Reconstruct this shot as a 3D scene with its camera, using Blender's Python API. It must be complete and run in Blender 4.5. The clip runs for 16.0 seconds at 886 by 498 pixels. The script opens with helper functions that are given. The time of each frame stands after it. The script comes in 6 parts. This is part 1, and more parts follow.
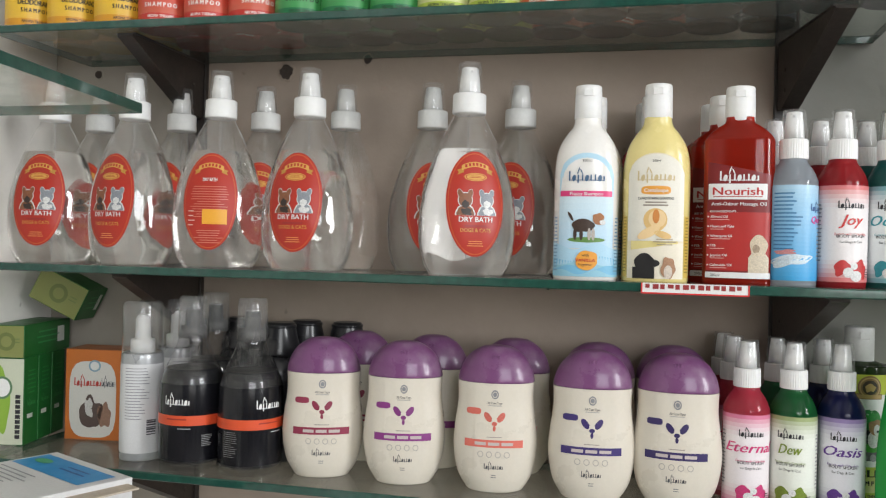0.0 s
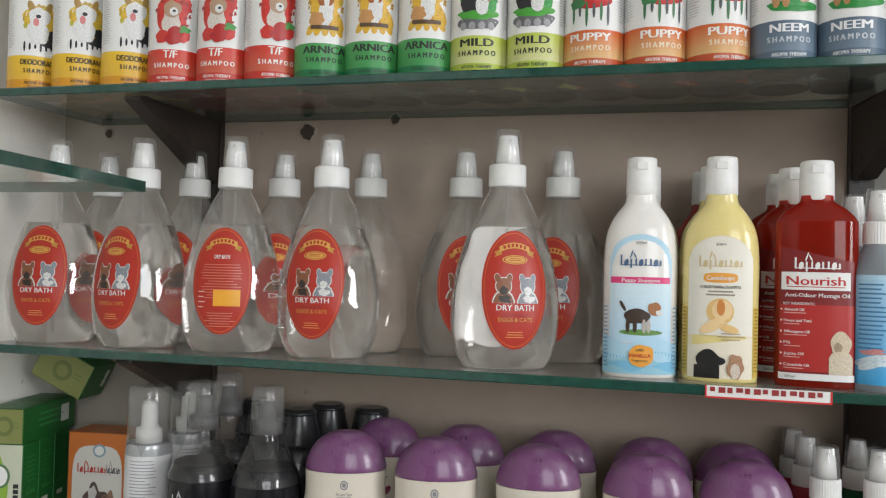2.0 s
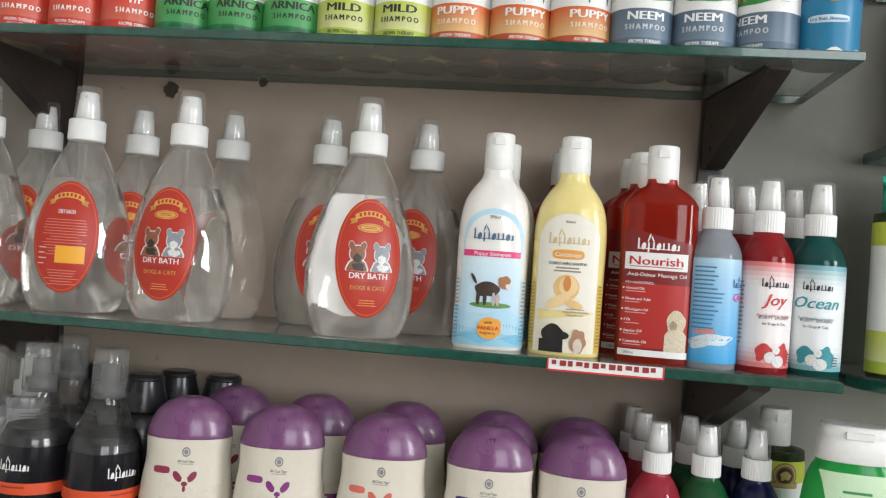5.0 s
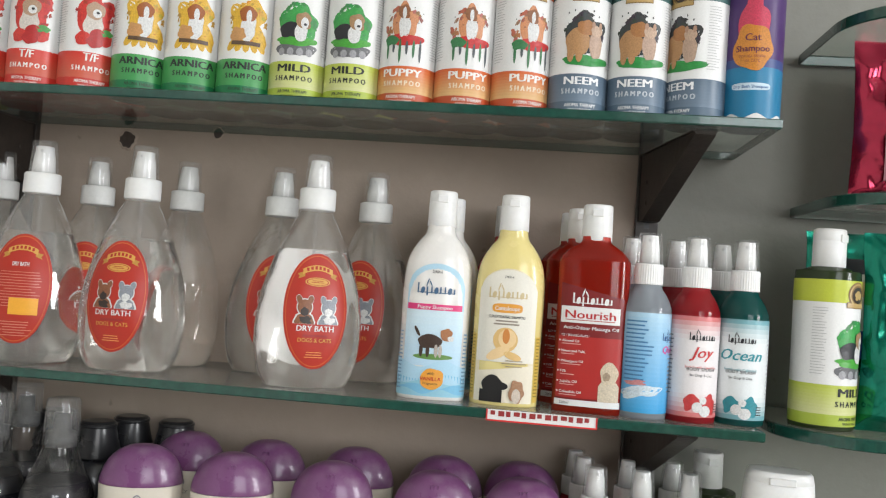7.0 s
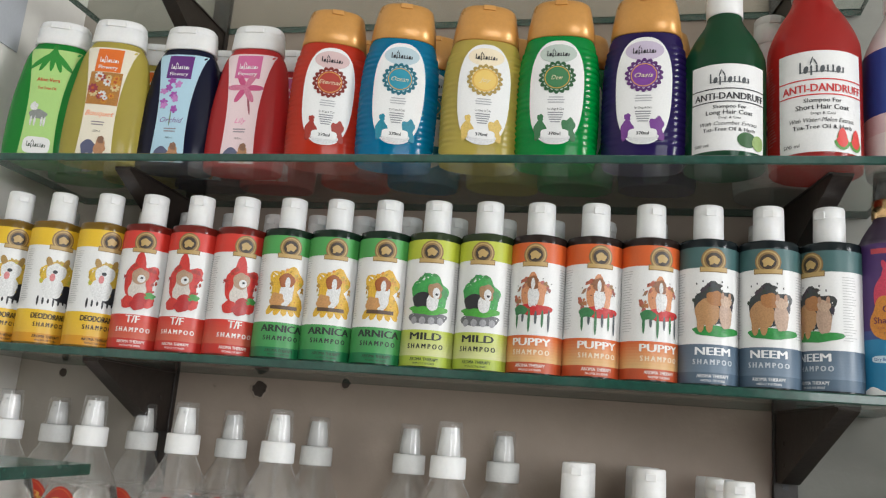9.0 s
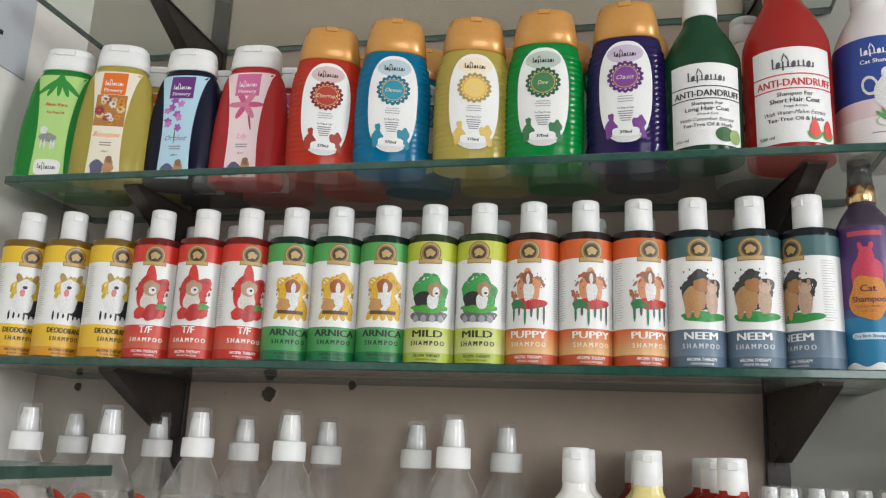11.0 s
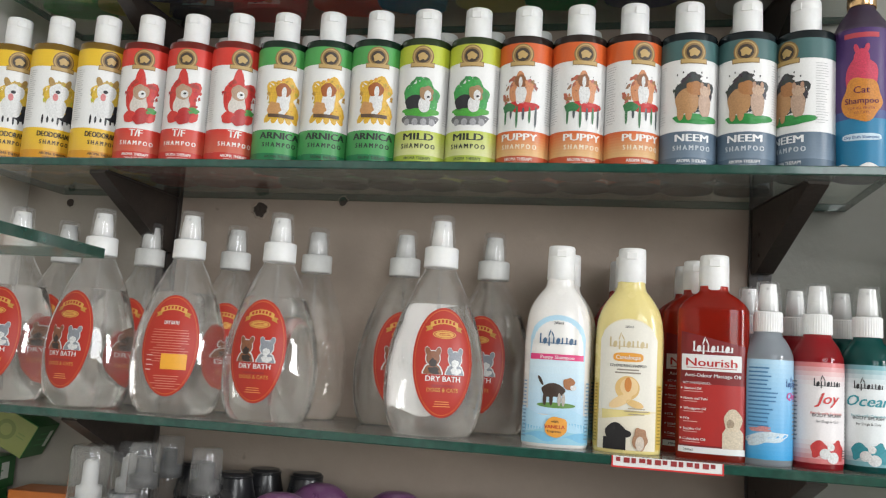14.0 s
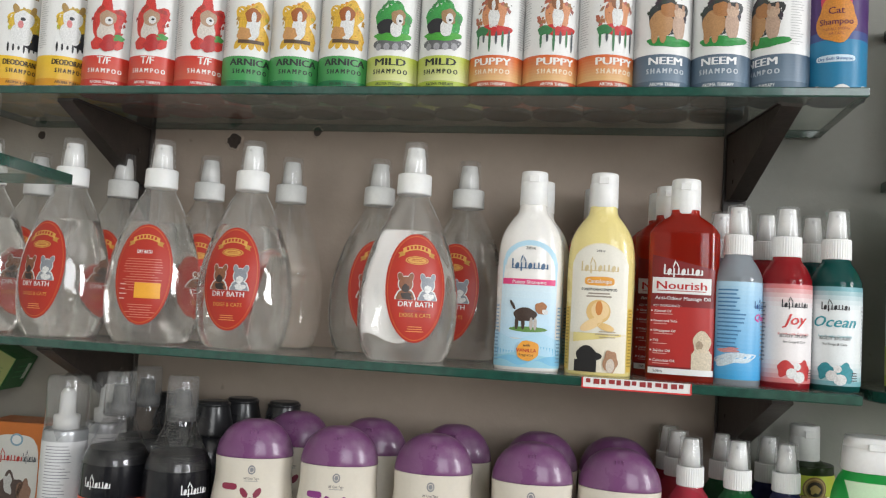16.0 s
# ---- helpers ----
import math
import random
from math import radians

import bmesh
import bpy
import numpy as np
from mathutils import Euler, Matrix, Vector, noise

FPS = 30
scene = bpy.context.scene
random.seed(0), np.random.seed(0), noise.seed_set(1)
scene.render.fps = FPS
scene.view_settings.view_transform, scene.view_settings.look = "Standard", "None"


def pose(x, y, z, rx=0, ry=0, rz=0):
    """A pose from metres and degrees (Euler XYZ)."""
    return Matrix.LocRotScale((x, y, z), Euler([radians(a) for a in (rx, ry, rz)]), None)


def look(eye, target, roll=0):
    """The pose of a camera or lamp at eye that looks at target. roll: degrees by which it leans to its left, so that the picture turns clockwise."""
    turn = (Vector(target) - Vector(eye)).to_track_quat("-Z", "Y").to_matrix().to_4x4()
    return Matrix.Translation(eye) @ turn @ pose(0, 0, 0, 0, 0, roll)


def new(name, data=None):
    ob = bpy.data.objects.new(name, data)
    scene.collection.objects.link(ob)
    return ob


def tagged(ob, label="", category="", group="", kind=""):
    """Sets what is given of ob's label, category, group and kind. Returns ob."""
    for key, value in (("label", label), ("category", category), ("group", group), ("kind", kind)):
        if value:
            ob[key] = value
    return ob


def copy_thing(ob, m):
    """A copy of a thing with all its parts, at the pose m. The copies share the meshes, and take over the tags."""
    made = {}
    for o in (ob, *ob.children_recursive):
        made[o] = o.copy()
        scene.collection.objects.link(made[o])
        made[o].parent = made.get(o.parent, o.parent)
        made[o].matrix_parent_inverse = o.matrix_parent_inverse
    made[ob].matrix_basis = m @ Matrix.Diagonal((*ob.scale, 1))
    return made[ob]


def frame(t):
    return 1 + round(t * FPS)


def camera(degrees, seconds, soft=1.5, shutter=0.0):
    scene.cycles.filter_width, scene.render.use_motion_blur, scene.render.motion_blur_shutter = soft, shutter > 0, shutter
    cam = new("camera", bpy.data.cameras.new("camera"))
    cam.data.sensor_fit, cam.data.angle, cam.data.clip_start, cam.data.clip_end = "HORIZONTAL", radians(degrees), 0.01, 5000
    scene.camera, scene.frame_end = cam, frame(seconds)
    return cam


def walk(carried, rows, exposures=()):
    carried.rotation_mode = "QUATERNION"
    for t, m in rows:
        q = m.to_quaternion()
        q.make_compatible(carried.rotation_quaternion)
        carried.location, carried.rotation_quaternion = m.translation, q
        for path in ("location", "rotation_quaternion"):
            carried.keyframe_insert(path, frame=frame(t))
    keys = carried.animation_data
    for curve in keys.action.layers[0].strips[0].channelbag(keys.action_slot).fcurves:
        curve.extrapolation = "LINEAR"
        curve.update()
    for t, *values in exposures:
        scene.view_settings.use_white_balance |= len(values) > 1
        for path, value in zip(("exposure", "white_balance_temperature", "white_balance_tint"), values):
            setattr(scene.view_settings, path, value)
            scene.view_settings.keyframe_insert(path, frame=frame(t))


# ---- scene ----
cam = camera(55.2, 16.0, 1.2)
METRES, EYE, TILT, LEAN, TURN = 0.57, 1.35, 0.0, -0.2, 13.4
ROWS = [
    (0.0, 0.0, 0.0, 0.0, 0.0, -0.03, -1.16),
    (0.5, -0.0068, 0.0359, 0.0661, 0.04, 0.3, -0.88),
    (1.0, -0.0386, 0.0913, 0.0999, 1.32, 0.84, -1.07),
    (1.5, -0.0316, 0.1036, 0.1048, 2.28, 1.15, -1.16),
    (2.0, -0.0139, 0.1414, 0.0997, 1.84, 1.37, -1.24),
    (2.5, -0.0063, 0.1562, 0.0948, -0.9, 1.28, -1.71),
    (3.0, -0.0015, 0.1633, 0.0907, -1.45, 1.19, -2.09),
    (3.5, 0.0053, 0.1623, 0.0947, -2.88, 1.26, -2.23),
    (4.0, 0.0078, 0.1513, 0.0869, -3.54, 1.28, -2.64),
    (4.5, 0.0263, 0.1553, 0.0776, -4.45, 0.71, -3.3),
    (7.0, 0.0736, 0.0921, 0.1281, -7.3, 2.23, -3.89),
    (7.5, 0.0509, 0.139, 0.2287, -7.46, 6.26, -3.59),
    (8.0, 0.0158, 0.1521, 0.2778, -5.73, 7.66, -4.87),
    (8.5, 0.0078, 0.1111, 0.2805, -1.99, 9.48, -5.21),
    (9.0, -0.0007, 0.0581, 0.2805, -1.25, 12.76, -4.3),
    (11.5, 0.002, 0.0019, 0.2131, -0.87, 13.9, -2.02),
    (12.0, 0.0046, 0.0149, 0.1796, -0.99, 11.95, -2.3),
    (12.5, 0.0197, 0.0046, 0.1439, -1.08, 10.9, -2.6),
    (13.0, 0.0222, -0.0138, 0.1045, -1.32, 9.21, -2.79),
    (13.5, 0.0219, -0.0019, 0.0857, -1.28, 7.87, -2.91),
    (14.0, 0.0176, 0.0298, 0.085, -1.37, 7.08, -3.27),
    (14.5, 0.0144, 0.0356, 0.0806, -1.38, 6.07, -3.25),
    (15.0, 0.015, 0.0375, 0.0756, -1.35, 5.18, -3.15),
    (15.5, 0.0227, 0.0305, 0.0625, -1.57, 4.55, -3.1),
    (16.0, 0.0467, 0.0355, 0.0519, -2.03, 3.63, -2.93),
]
walk(cam, [(t, pose(0, 0, EYE, TILT, LEAN, TURN) @ pose(METRES * x, METRES * y, METRES * z, 90 + pitch, roll, yaw)) for t, x, y, z, yaw, pitch, roll in ROWS],
     [(0.0, 0.0), (0.6, -0.05), (1.2, -0.22), (1.6, -0.28), (2.1, -0.2), (2.7, 0.0), (7.0, 0.0), (8.4, -0.13), (9.0, -0.14), (12.0, -0.14), (13.5, -0.05), (16.0, -0.06)])


# ---- light ----
world = bpy.data.worlds.new("sky")
scene.world = world
world.use_nodes = True
wn = world.node_tree
sky = wn.nodes.new("ShaderNodeTexSky")
sky.sky_type = "NISHITA"
sky.sun_disc = False
sky.sun_elevation = radians(42)
sky.sun_rotation = radians(200)
wn.links.new(sky.outputs[0], wn.nodes["Background"].inputs[0])
wn.nodes["Background"].inputs[1].default_value = 0.1


def area(name, m, sx, sy, watts, colour):
    d = bpy.data.lights.new(name, "AREA")
    d.shape, d.size, d.size_y, d.energy, d.color = "RECTANGLE", sx, sy, watts, colour
    ob = new(name, d)
    ob.matrix_basis = m
    return ob


FRONT = -2.6
area("shopfront_daylight", look((1.5, FRONT + 0.03, 1.98), (0.2, 0.9, 1.5)), 1.5, 1.6, 46, (0.965, 0.98, 1.0))
area("side_door_daylight", look((3.17, -0.9, 2.0), (-0.2, 0.7, 1.45)), 0.9, 1.5, 76, (0.965, 0.98, 1.0))

# ---- materials ----
MATS = {}


def nodes_of(name):
    m = bpy.data.materials.new(name)
    m.use_nodes = True
    nt = m.node_tree
    return m, nt, nt.nodes["Principled BSDF"], nt.nodes["Material Output"]


def noise_tex(nt, scale, detail=4, rough=0.6):
    tc = nt.nodes.new("ShaderNodeTexCoord")
    n = nt.nodes.new("ShaderNodeTexNoise")
    n.inputs["Scale"].default_value = scale
    n.inputs["Detail"].default_value = detail
    n.inputs["Roughness"].default_value = rough
    nt.links.new(tc.outputs["Object"], n.inputs["Vector"])
    return n


def ramp(nt, src, a, b, lo=0.0, hi=1.0):
    r = nt.nodes.new("ShaderNodeMapRange")
    r.inputs["From Min"].default_value, r.inputs["From Max"].default_value = a, b
    r.inputs["To Min"].default_value, r.inputs["To Max"].default_value = lo, hi
    nt.links.new(src, r.inputs["Value"])
    return r.outputs[0]


def blend(nt, fac, a, b):
    mx = nt.nodes.new("ShaderNodeMix")
    mx.data_type = "RGBA"
    nt.links.new(fac, mx.inputs[0])
    for i, v in ((6, a), (7, b)):
        if isinstance(v, tuple):
            mx.inputs[i].default_value = (*v, 1)
        else:
            nt.links.new(v, mx.inputs[i])
    return mx.outputs[2]


def surface(name, colour, rough=0.4, metal=0.0, vary=0.12, scale=60, dirt=None, dirt_amount=0.25, bump=0.0, trans=0.0, ior=1.45, coat=0.0, sub=0.0):
    """A painted, printed or moulded surface: fine grain, broad stains, uneven gloss."""
    key = (name, colour)
    if key in MATS:
        return MATS[key]
    m, nt, b, out = nodes_of(name)
    fine, broad = noise_tex(nt, scale * 6, 3), noise_tex(nt, scale * 0.4, 5)
    dark = tuple(c * (1 - vary) for c in colour)
    col = blend(nt, ramp(nt, fine.outputs[0], 0.35, 0.7), dark, colour)
    if dirt:
        col = blend(nt, ramp(nt, broad.outputs[0], 0.5, 0.8, 0, dirt_amount), col, dirt)
    nt.links.new(col, b.inputs["Base Color"])
    nt.links.new(ramp(nt, broad.outputs[0], 0.3, 0.7, max(rough - 0.08, 0.02), min(rough + 0.1, 1)), b.inputs["Roughness"])
    b.inputs["Metallic"].default_value = metal
    b.inputs["IOR"].default_value = ior
    b.inputs["Transmission Weight"].default_value = trans
    b.inputs["Coat Weight"].default_value = coat
    b.inputs["Subsurface Weight"].default_value = sub
    b.inputs["Subsurface Radius"].default_value = (0.004, 0.003, 0.002)
    if bump:
        bp = nt.nodes.new("ShaderNodeBump")
        bp.inputs["Strength"].default_value = bump
        bp.inputs["Distance"].default_value = 0.001
        nt.links.new(fine.outputs[0], bp.inputs["Height"])
        nt.links.new(bp.outputs[0], b.inputs["Normal"])
    MATS[key] = m
    return m


def clear(name, tint, haze=0.1, rough=0.06, gloss=1.0, haze_colour=(0.75, 0.75, 0.74), ior=1.5, sheen=1.0, dents=0.0):
    """Thin clear plastic or glass: lets light through, mirrors by Fresnel, with a film of dust."""
    if name in MATS:
        return MATS[name]
    m, nt, b, out = nodes_of(name)
    nt.nodes.remove(b)
    tr, gl, df = nt.nodes.new("ShaderNodeBsdfTransparent"), nt.nodes.new("ShaderNodeBsdfGlossy"), nt.nodes.new("ShaderNodeBsdfDiffuse")
    tr.inputs[0].default_value = (*tint, 1)
    gl.inputs["Color"].default_value = (gloss, gloss, gloss, 1)
    gl.inputs["Roughness"].default_value = rough
    df.inputs[0].default_value = (*haze_colour, 1)
    if dents:
        lump, bp = noise_tex(nt, 45, 1, 0.4), nt.nodes.new("ShaderNodeBump")
        bp.inputs["Strength"].default_value = dents
        bp.inputs["Distance"].default_value = 0.004
        nt.links.new(lump.outputs[0], bp.inputs["Height"])
        nt.links.new(bp.outputs[0], gl.inputs["Normal"])
    n = noise_tex(nt, 40, 5, 0.65)
    dust = nt.nodes.new("ShaderNodeMixShader")
    nt.links.new(ramp(nt, n.outputs[0], 0.3, 0.75, haze * 0.5, haze * 1.6), dust.inputs[0])
    nt.links.new(tr.outputs[0], dust.inputs[1])
    tl_, film = nt.nodes.new("ShaderNodeBsdfTranslucent"), nt.nodes.new("ShaderNodeMixShader")
    tl_.inputs[0].default_value = (*haze_colour, 1)
    film.inputs[0].default_value = 0.5
    nt.links.new(df.outputs[0], film.inputs[1])
    nt.links.new(tl_.outputs[0], film.inputs[2])
    nt.links.new(film.outputs[0], dust.inputs[2])
    # a thin wall mirrors alike from both its sides: base gloss, rising at grazing angles
    base = ((ior - 1) / (ior + 1)) ** 2
    facing, steep, damp = nt.nodes.new("ShaderNodeLayerWeight"), nt.nodes.new("ShaderNodeMath"), nt.nodes.new("ShaderNodeMath")
    facing.inputs["Blend"].default_value = 0.5
    steep.operation, damp.operation = "POWER", "MULTIPLY_ADD"
    steep.inputs[1].default_value = 5.0
    damp.inputs[1].default_value, damp.inputs[2].default_value = (1 - base) * sheen, base * sheen
    nt.links.new(facing.outputs["Facing"], steep.inputs[0])
    nt.links.new(steep.outputs[0], damp.inputs[0])
    mx = nt.nodes.new("ShaderNodeMixShader")
    nt.links.new(damp.outputs[0], mx.inputs[0])
    nt.links.new(dust.outputs[0], mx.inputs[1])
    nt.links.new(gl.outputs[0], mx.inputs[2])
    nt.links.new(mx.outputs[0], out.inputs[0])
    MATS[name] = m
    return m


def ink(*colour):
    return surface("printed_ink", tuple(colour), 0.38, vary=0.06, scale=120)


def liquid(name, colour, trans=0.55, rough=0.08, glow=0.4):
    """Tinted plastic full of liquid: glossy, see-through, and letting scattered light pass."""
    key = (name + "_full", colour)
    if key in MATS:
        return MATS[key]
    m = surface(name, colour, rough, vary=0.04, scale=20, trans=trans, ior=1.38, coat=0.25)
    nt = m.node_tree
    b, out = nt.nodes["Principled BSDF"], nt.nodes["Material Output"]
    through_light, mx = nt.nodes.new("ShaderNodeBsdfTranslucent"), nt.nodes.new("ShaderNodeMixShader")
    through_light.inputs[0].default_value = (*[min(1.0, c ** 0.62) for c in colour], 1)
    mx.inputs[0].default_value = glow
    nt.links.new(b.outputs[0], mx.inputs[1])
    nt.links.new(through_light.outputs[0], mx.inputs[2])
    nt.links.new(mx.outputs[0], out.inputs[0])
    MATS[key] = m
    return m


def water():
    m, nt, b, out = nodes_of("clear_water")
    b.inputs["Base Color"].default_value = (1.0, 0.99, 0.975, 1)
    b.inputs["Roughness"].default_value = 0.02
    b.inputs["IOR"].default_value = 1.33
    b.inputs["Transmission Weight"].default_value = 1.0
    lump, bp = noise_tex(nt, 22, 2), nt.nodes.new("ShaderNodeBump")
    bp.inputs["Strength"].default_value = 0.3
    bp.inputs["Distance"].default_value = 0.006
    nt.links.new(lump.outputs[0], bp.inputs["Height"])
    nt.links.new(bp.outputs[0], b.inputs["Normal"])
    return m


WATER = water()
WHITE = surface("white_plastic", (0.82, 0.82, 0.81), 0.36, vary=0.04, scale=50, dirt=(0.55, 0.52, 0.48), dirt_amount=0.22, sub=0.05)
GREY_CAP = surface("hazy_plastic", (0.74, 0.74, 0.72), 0.4, vary=0.06, dirt=(0.45, 0.42, 0.38))
CLEAR = clear("clear_plastic", (0.99, 0.99, 0.985), 0.1, 0.025, 1.0, (1.0, 0.98, 0.95), 1.6, 1.7, 0.6)
OVERCAP = clear("clear_overcap", (0.97, 0.97, 0.97), 0.1, 0.06, 1.0, (0.9, 0.9, 0.9), 1.5, 1.0)
SHELF_GLASS = clear("shelf_glass", (0.95, 0.98, 0.955), 0.135, 0.04, 1.0, (0.66, 0.7, 0.66), sheen=0.7)
SHELF_CLEAN = clear("wiped_shelf_glass", (0.95, 0.98, 0.955), 0.05, 0.06, 1.0, (0.6, 0.6, 0.57), sheen=0.7)
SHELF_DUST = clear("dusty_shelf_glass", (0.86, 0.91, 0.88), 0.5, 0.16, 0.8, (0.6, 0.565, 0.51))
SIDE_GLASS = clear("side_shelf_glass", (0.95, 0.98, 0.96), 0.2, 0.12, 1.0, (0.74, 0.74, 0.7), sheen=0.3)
# lowest shelves: darker tint and a darker film than the shelf above
SHELF_DARK = clear("grimy_shelf_glass", (0.8, 0.84, 0.81), 0.36, 0.2, 0.7, (0.33, 0.3, 0.265))
SHELF_EDGE = surface("green_glass_edge", (0.012, 0.075, 0.055), 0.14, vary=0.3, scale=25, dirt=(0.2, 0.24, 0.22), dirt_amount=0.3, coat=0.5)
BRACKET = surface("dark_brown_steel", (0.032, 0.024, 0.02), 0.42, vary=0.3, scale=30, dirt=(0.1, 0.075, 0.06), dirt_amount=0.5, bump=0.2)
W = ink(0.8, 0.8, 0.79)
K = ink(0.025, 0.025, 0.03)


def wall_material(name, colour, stain):
    m, nt, b, out = nodes_of(name)
    broad, fine, spots = noise_tex(nt, 3.0, 6, 0.65), noise_tex(nt, 70, 5), noise_tex(nt, 38, 2)
    col = blend(nt, ramp(nt, broad.outputs[0], 0.42, 0.72, 0, 0.5), colour, stain)
    col = blend(nt, ramp(nt, fine.outputs[0], 0.35, 0.75, 0, 0.2), col, tuple(c * 0.75 for c in colour))
    col = blend(nt, ramp(nt, spots.outputs[0], 0.74, 0.78, 0, 0.55), col, (0.16, 0.13, 0.11))
    nt.links.new(col, b.inputs["Base Color"])
    b.inputs["Roughness"].default_value = 0.72
    bp = nt.nodes.new("ShaderNodeBump")
    bp.inputs["Strength"].default_value = 0.35
    bp.inputs["Distance"].default_value = 0.002
    nt.links.new(fine.outputs[0], bp.inputs["Height"])
    nt.links.new(bp.outputs[0], b.inputs["Normal"])
    return m


# plaster tone is darkened to stand for the shade on the back wall
SHADED_PLASTER = wall_material("cream_plaster", (0.27, 0.268, 0.238), (0.19, 0.188, 0.166))
# lighter copy of the wall's tone, for its better-lit left strip
LIT_BEIGE = wall_material("beige_panel_paint", (0.36, 0.325, 0.28), (0.26, 0.232, 0.196))
PANEL = wall_material("taupe_panel_paint", (0.375, 0.305, 0.25), (0.25, 0.202, 0.163))
# side wall's copy of the plaster, lightened for the daylight it gets
LIT_PLASTER = wall_material("limewashed_plaster", (0.8, 0.775, 0.73), (0.66, 0.62, 0.56))
CEIL = wall_material("ceiling_paint", (0.75, 0.74, 0.71), (0.62, 0.6, 0.56))
FLOOR = wall_material("floor_tile", (0.42, 0.39, 0.35), (0.3, 0.27, 0.24))

# ---- mesh helpers ----


def mesh_object(name, verts, faces, mats, index=None, parent=None, smooth=False, label=""):
    me = bpy.data.meshes.new(name)
    me.from_pydata([tuple(v) for v in verts], [], faces)
    for m in mats:
        me.materials.append(m)
    if index is not None:
        me.polygons.foreach_set("material_index", index)
    if smooth:
        me.polygons.foreach_set("use_smooth", [True] * len(me.polygons))
    me.update()
    ob = new(name, me)
    if parent is not None:
        ob.parent = parent
    return tagged(ob, label)


def part(name, bm, material, parent, label="", smooth=False):
    me = bpy.data.meshes.new(name)
    bm.to_mesh(me)
    bm.free()
    me.materials.append(material)
    if smooth:
        for p in me.polygons:
            p.use_smooth = True
    ob = new(name, me)
    ob.parent = parent
    return tagged(ob, label)


def thing(name, label, category, group="", kind=""):
    return tagged(new(name), label, category, group, kind)


def box_bm(x0, y0, z0, x1, y1, z1, bevel=0.0):
    bm = bmesh.new()
    bmesh.ops.create_cube(bm, size=1)
    bmesh.ops.scale(bm, vec=(x1 - x0, y1 - y0, z1 - z0), verts=bm.verts)
    bmesh.ops.translate(bm, vec=((x0 + x1) / 2, (y0 + y1) / 2, (z0 + z1) / 2), verts=bm.verts)
    if bevel:
        bmesh.ops.bevel(bm, geom=bm.edges[:], offset=bevel, segments=2, affect="EDGES", profile=0.5)
    return bm


def structure(name, bm, material, label="", category="", parent=None):
    ob = part(name, bm, material, parent, label)
    return tagged(ob, label, category, "", "structure")


def dense(knots, k=5):
    """Catmull-Rom through rows of (z, half width, half depth)."""
    a = [knots[0]] + list(knots) + [knots[-1]]
    out = []
    for i in range(1, len(a) - 2):
        p = [np.array(q, float) for q in a[i - 1:i + 3]]
        for j in range(k):
            t = j / k
            q = 0.5 * (2 * p[1] + (p[2] - p[0]) * t + (2 * p[0] - 5 * p[1] + 4 * p[2] - p[3]) * t * t + (3 * p[1] - p[0] - 3 * p[2] + p[3]) * t ** 3)
            out.append(tuple(q))
    out.append(tuple(knots[-1]))
    for i in range(1, len(out)):
        if out[i][0] < out[i - 1][0]:
            out[i] = (out[i - 1][0], out[i][1], out[i][2])
    return out


class Skin:
    """The hull of a bottle: rings of superellipses, and where a print lies on its front."""

    def __init__(self, knots, power=2.0, wrap=False, smooth=True, ribs=0.0, pitch=0.0, rib_z=(0, 0)):
        self.rings = dense(knots) if smooth else list(knots)
        self.power, self.wrap = power, wrap
        if ribs:
            z0, z1 = rib_z
            zs = np.arange(z0, z1, pitch / 6)
            rows = [r for r in self.rings if r[0] < z0] + [(z, *self.at(z)) for z in zs] + [r for r in self.rings if r[0] > z1]
            self.plain = self.rings
            self.rings = [(z, a + ribs * math.sin(2 * math.pi * (z - z0) / pitch) * (z0 <= z <= z1), b) for z, a, b in rows]

    def at(self, z):
        r = self.rings
        if z <= r[0][0]:
            return r[0][1:]
        for a, b in zip(r, r[1:]):
            if z <= b[0]:
                t = (z - a[0]) / max(b[0] - a[0], 1e-9)
                return a[1] + (b[1] - a[1]) * t, a[2] + (b[2] - a[2]) * t
        return r[-1][1:]

    def point(self, u, v, off):
        rx, ry = self.at(v)
        if self.wrap:
            a = u / rx
            return ((rx + off) * math.sin(a), -(ry + off) * math.cos(a), v)
        t = min(abs(u) / rx, 0.999)
        y = -ry * (1 - t ** self.power) ** (1 / self.power)
        side = t ** 3 * off
        return (u + math.copysign(side, u), y - off, v)

    def mesh(self, name, material, parent, segs=56, label="", cap=True):
        verts, faces = [], []
        e = 2 / self.power
        for z, rx, ry in self.rings:
            for i in range(segs):
                a = 2 * math.pi * i / segs
                c, s = math.cos(a), math.sin(a)
                verts.append((rx * math.copysign(abs(c) ** e, c), ry * math.copysign(abs(s) ** e, s), z))
        n = len(self.rings)
        for k in range(n - 1):
            for i in range(segs):
                j = (i + 1) % segs
                faces.append((k * segs + i, k * segs + j, (k + 1) * segs + j, (k + 1) * segs + i))
        if cap:
            faces.append(tuple(range(segs - 1, -1, -1)))
            faces.append(tuple((n - 1) * segs + i for i in range(segs)))
        ob = mesh_object(name, verts, faces, [material], None, parent, True, label)
        if cap:
            ob.data.polygons[len(faces) - 1].use_smooth = False
            ob.data.polygons[len(faces) - 2].use_smooth = False
        return ob


def turned(name, rows, material, parent, segs=40, label="", power=2.0):
    """A turned solid from sharp rows (z, half width[, half depth])."""
    return Skin([(r[0], r[1], r[2] if len(r) > 2 else r[1]) for r in rows], power, smooth=False).mesh(name, material, parent, segs, label)


LETTERS = {}


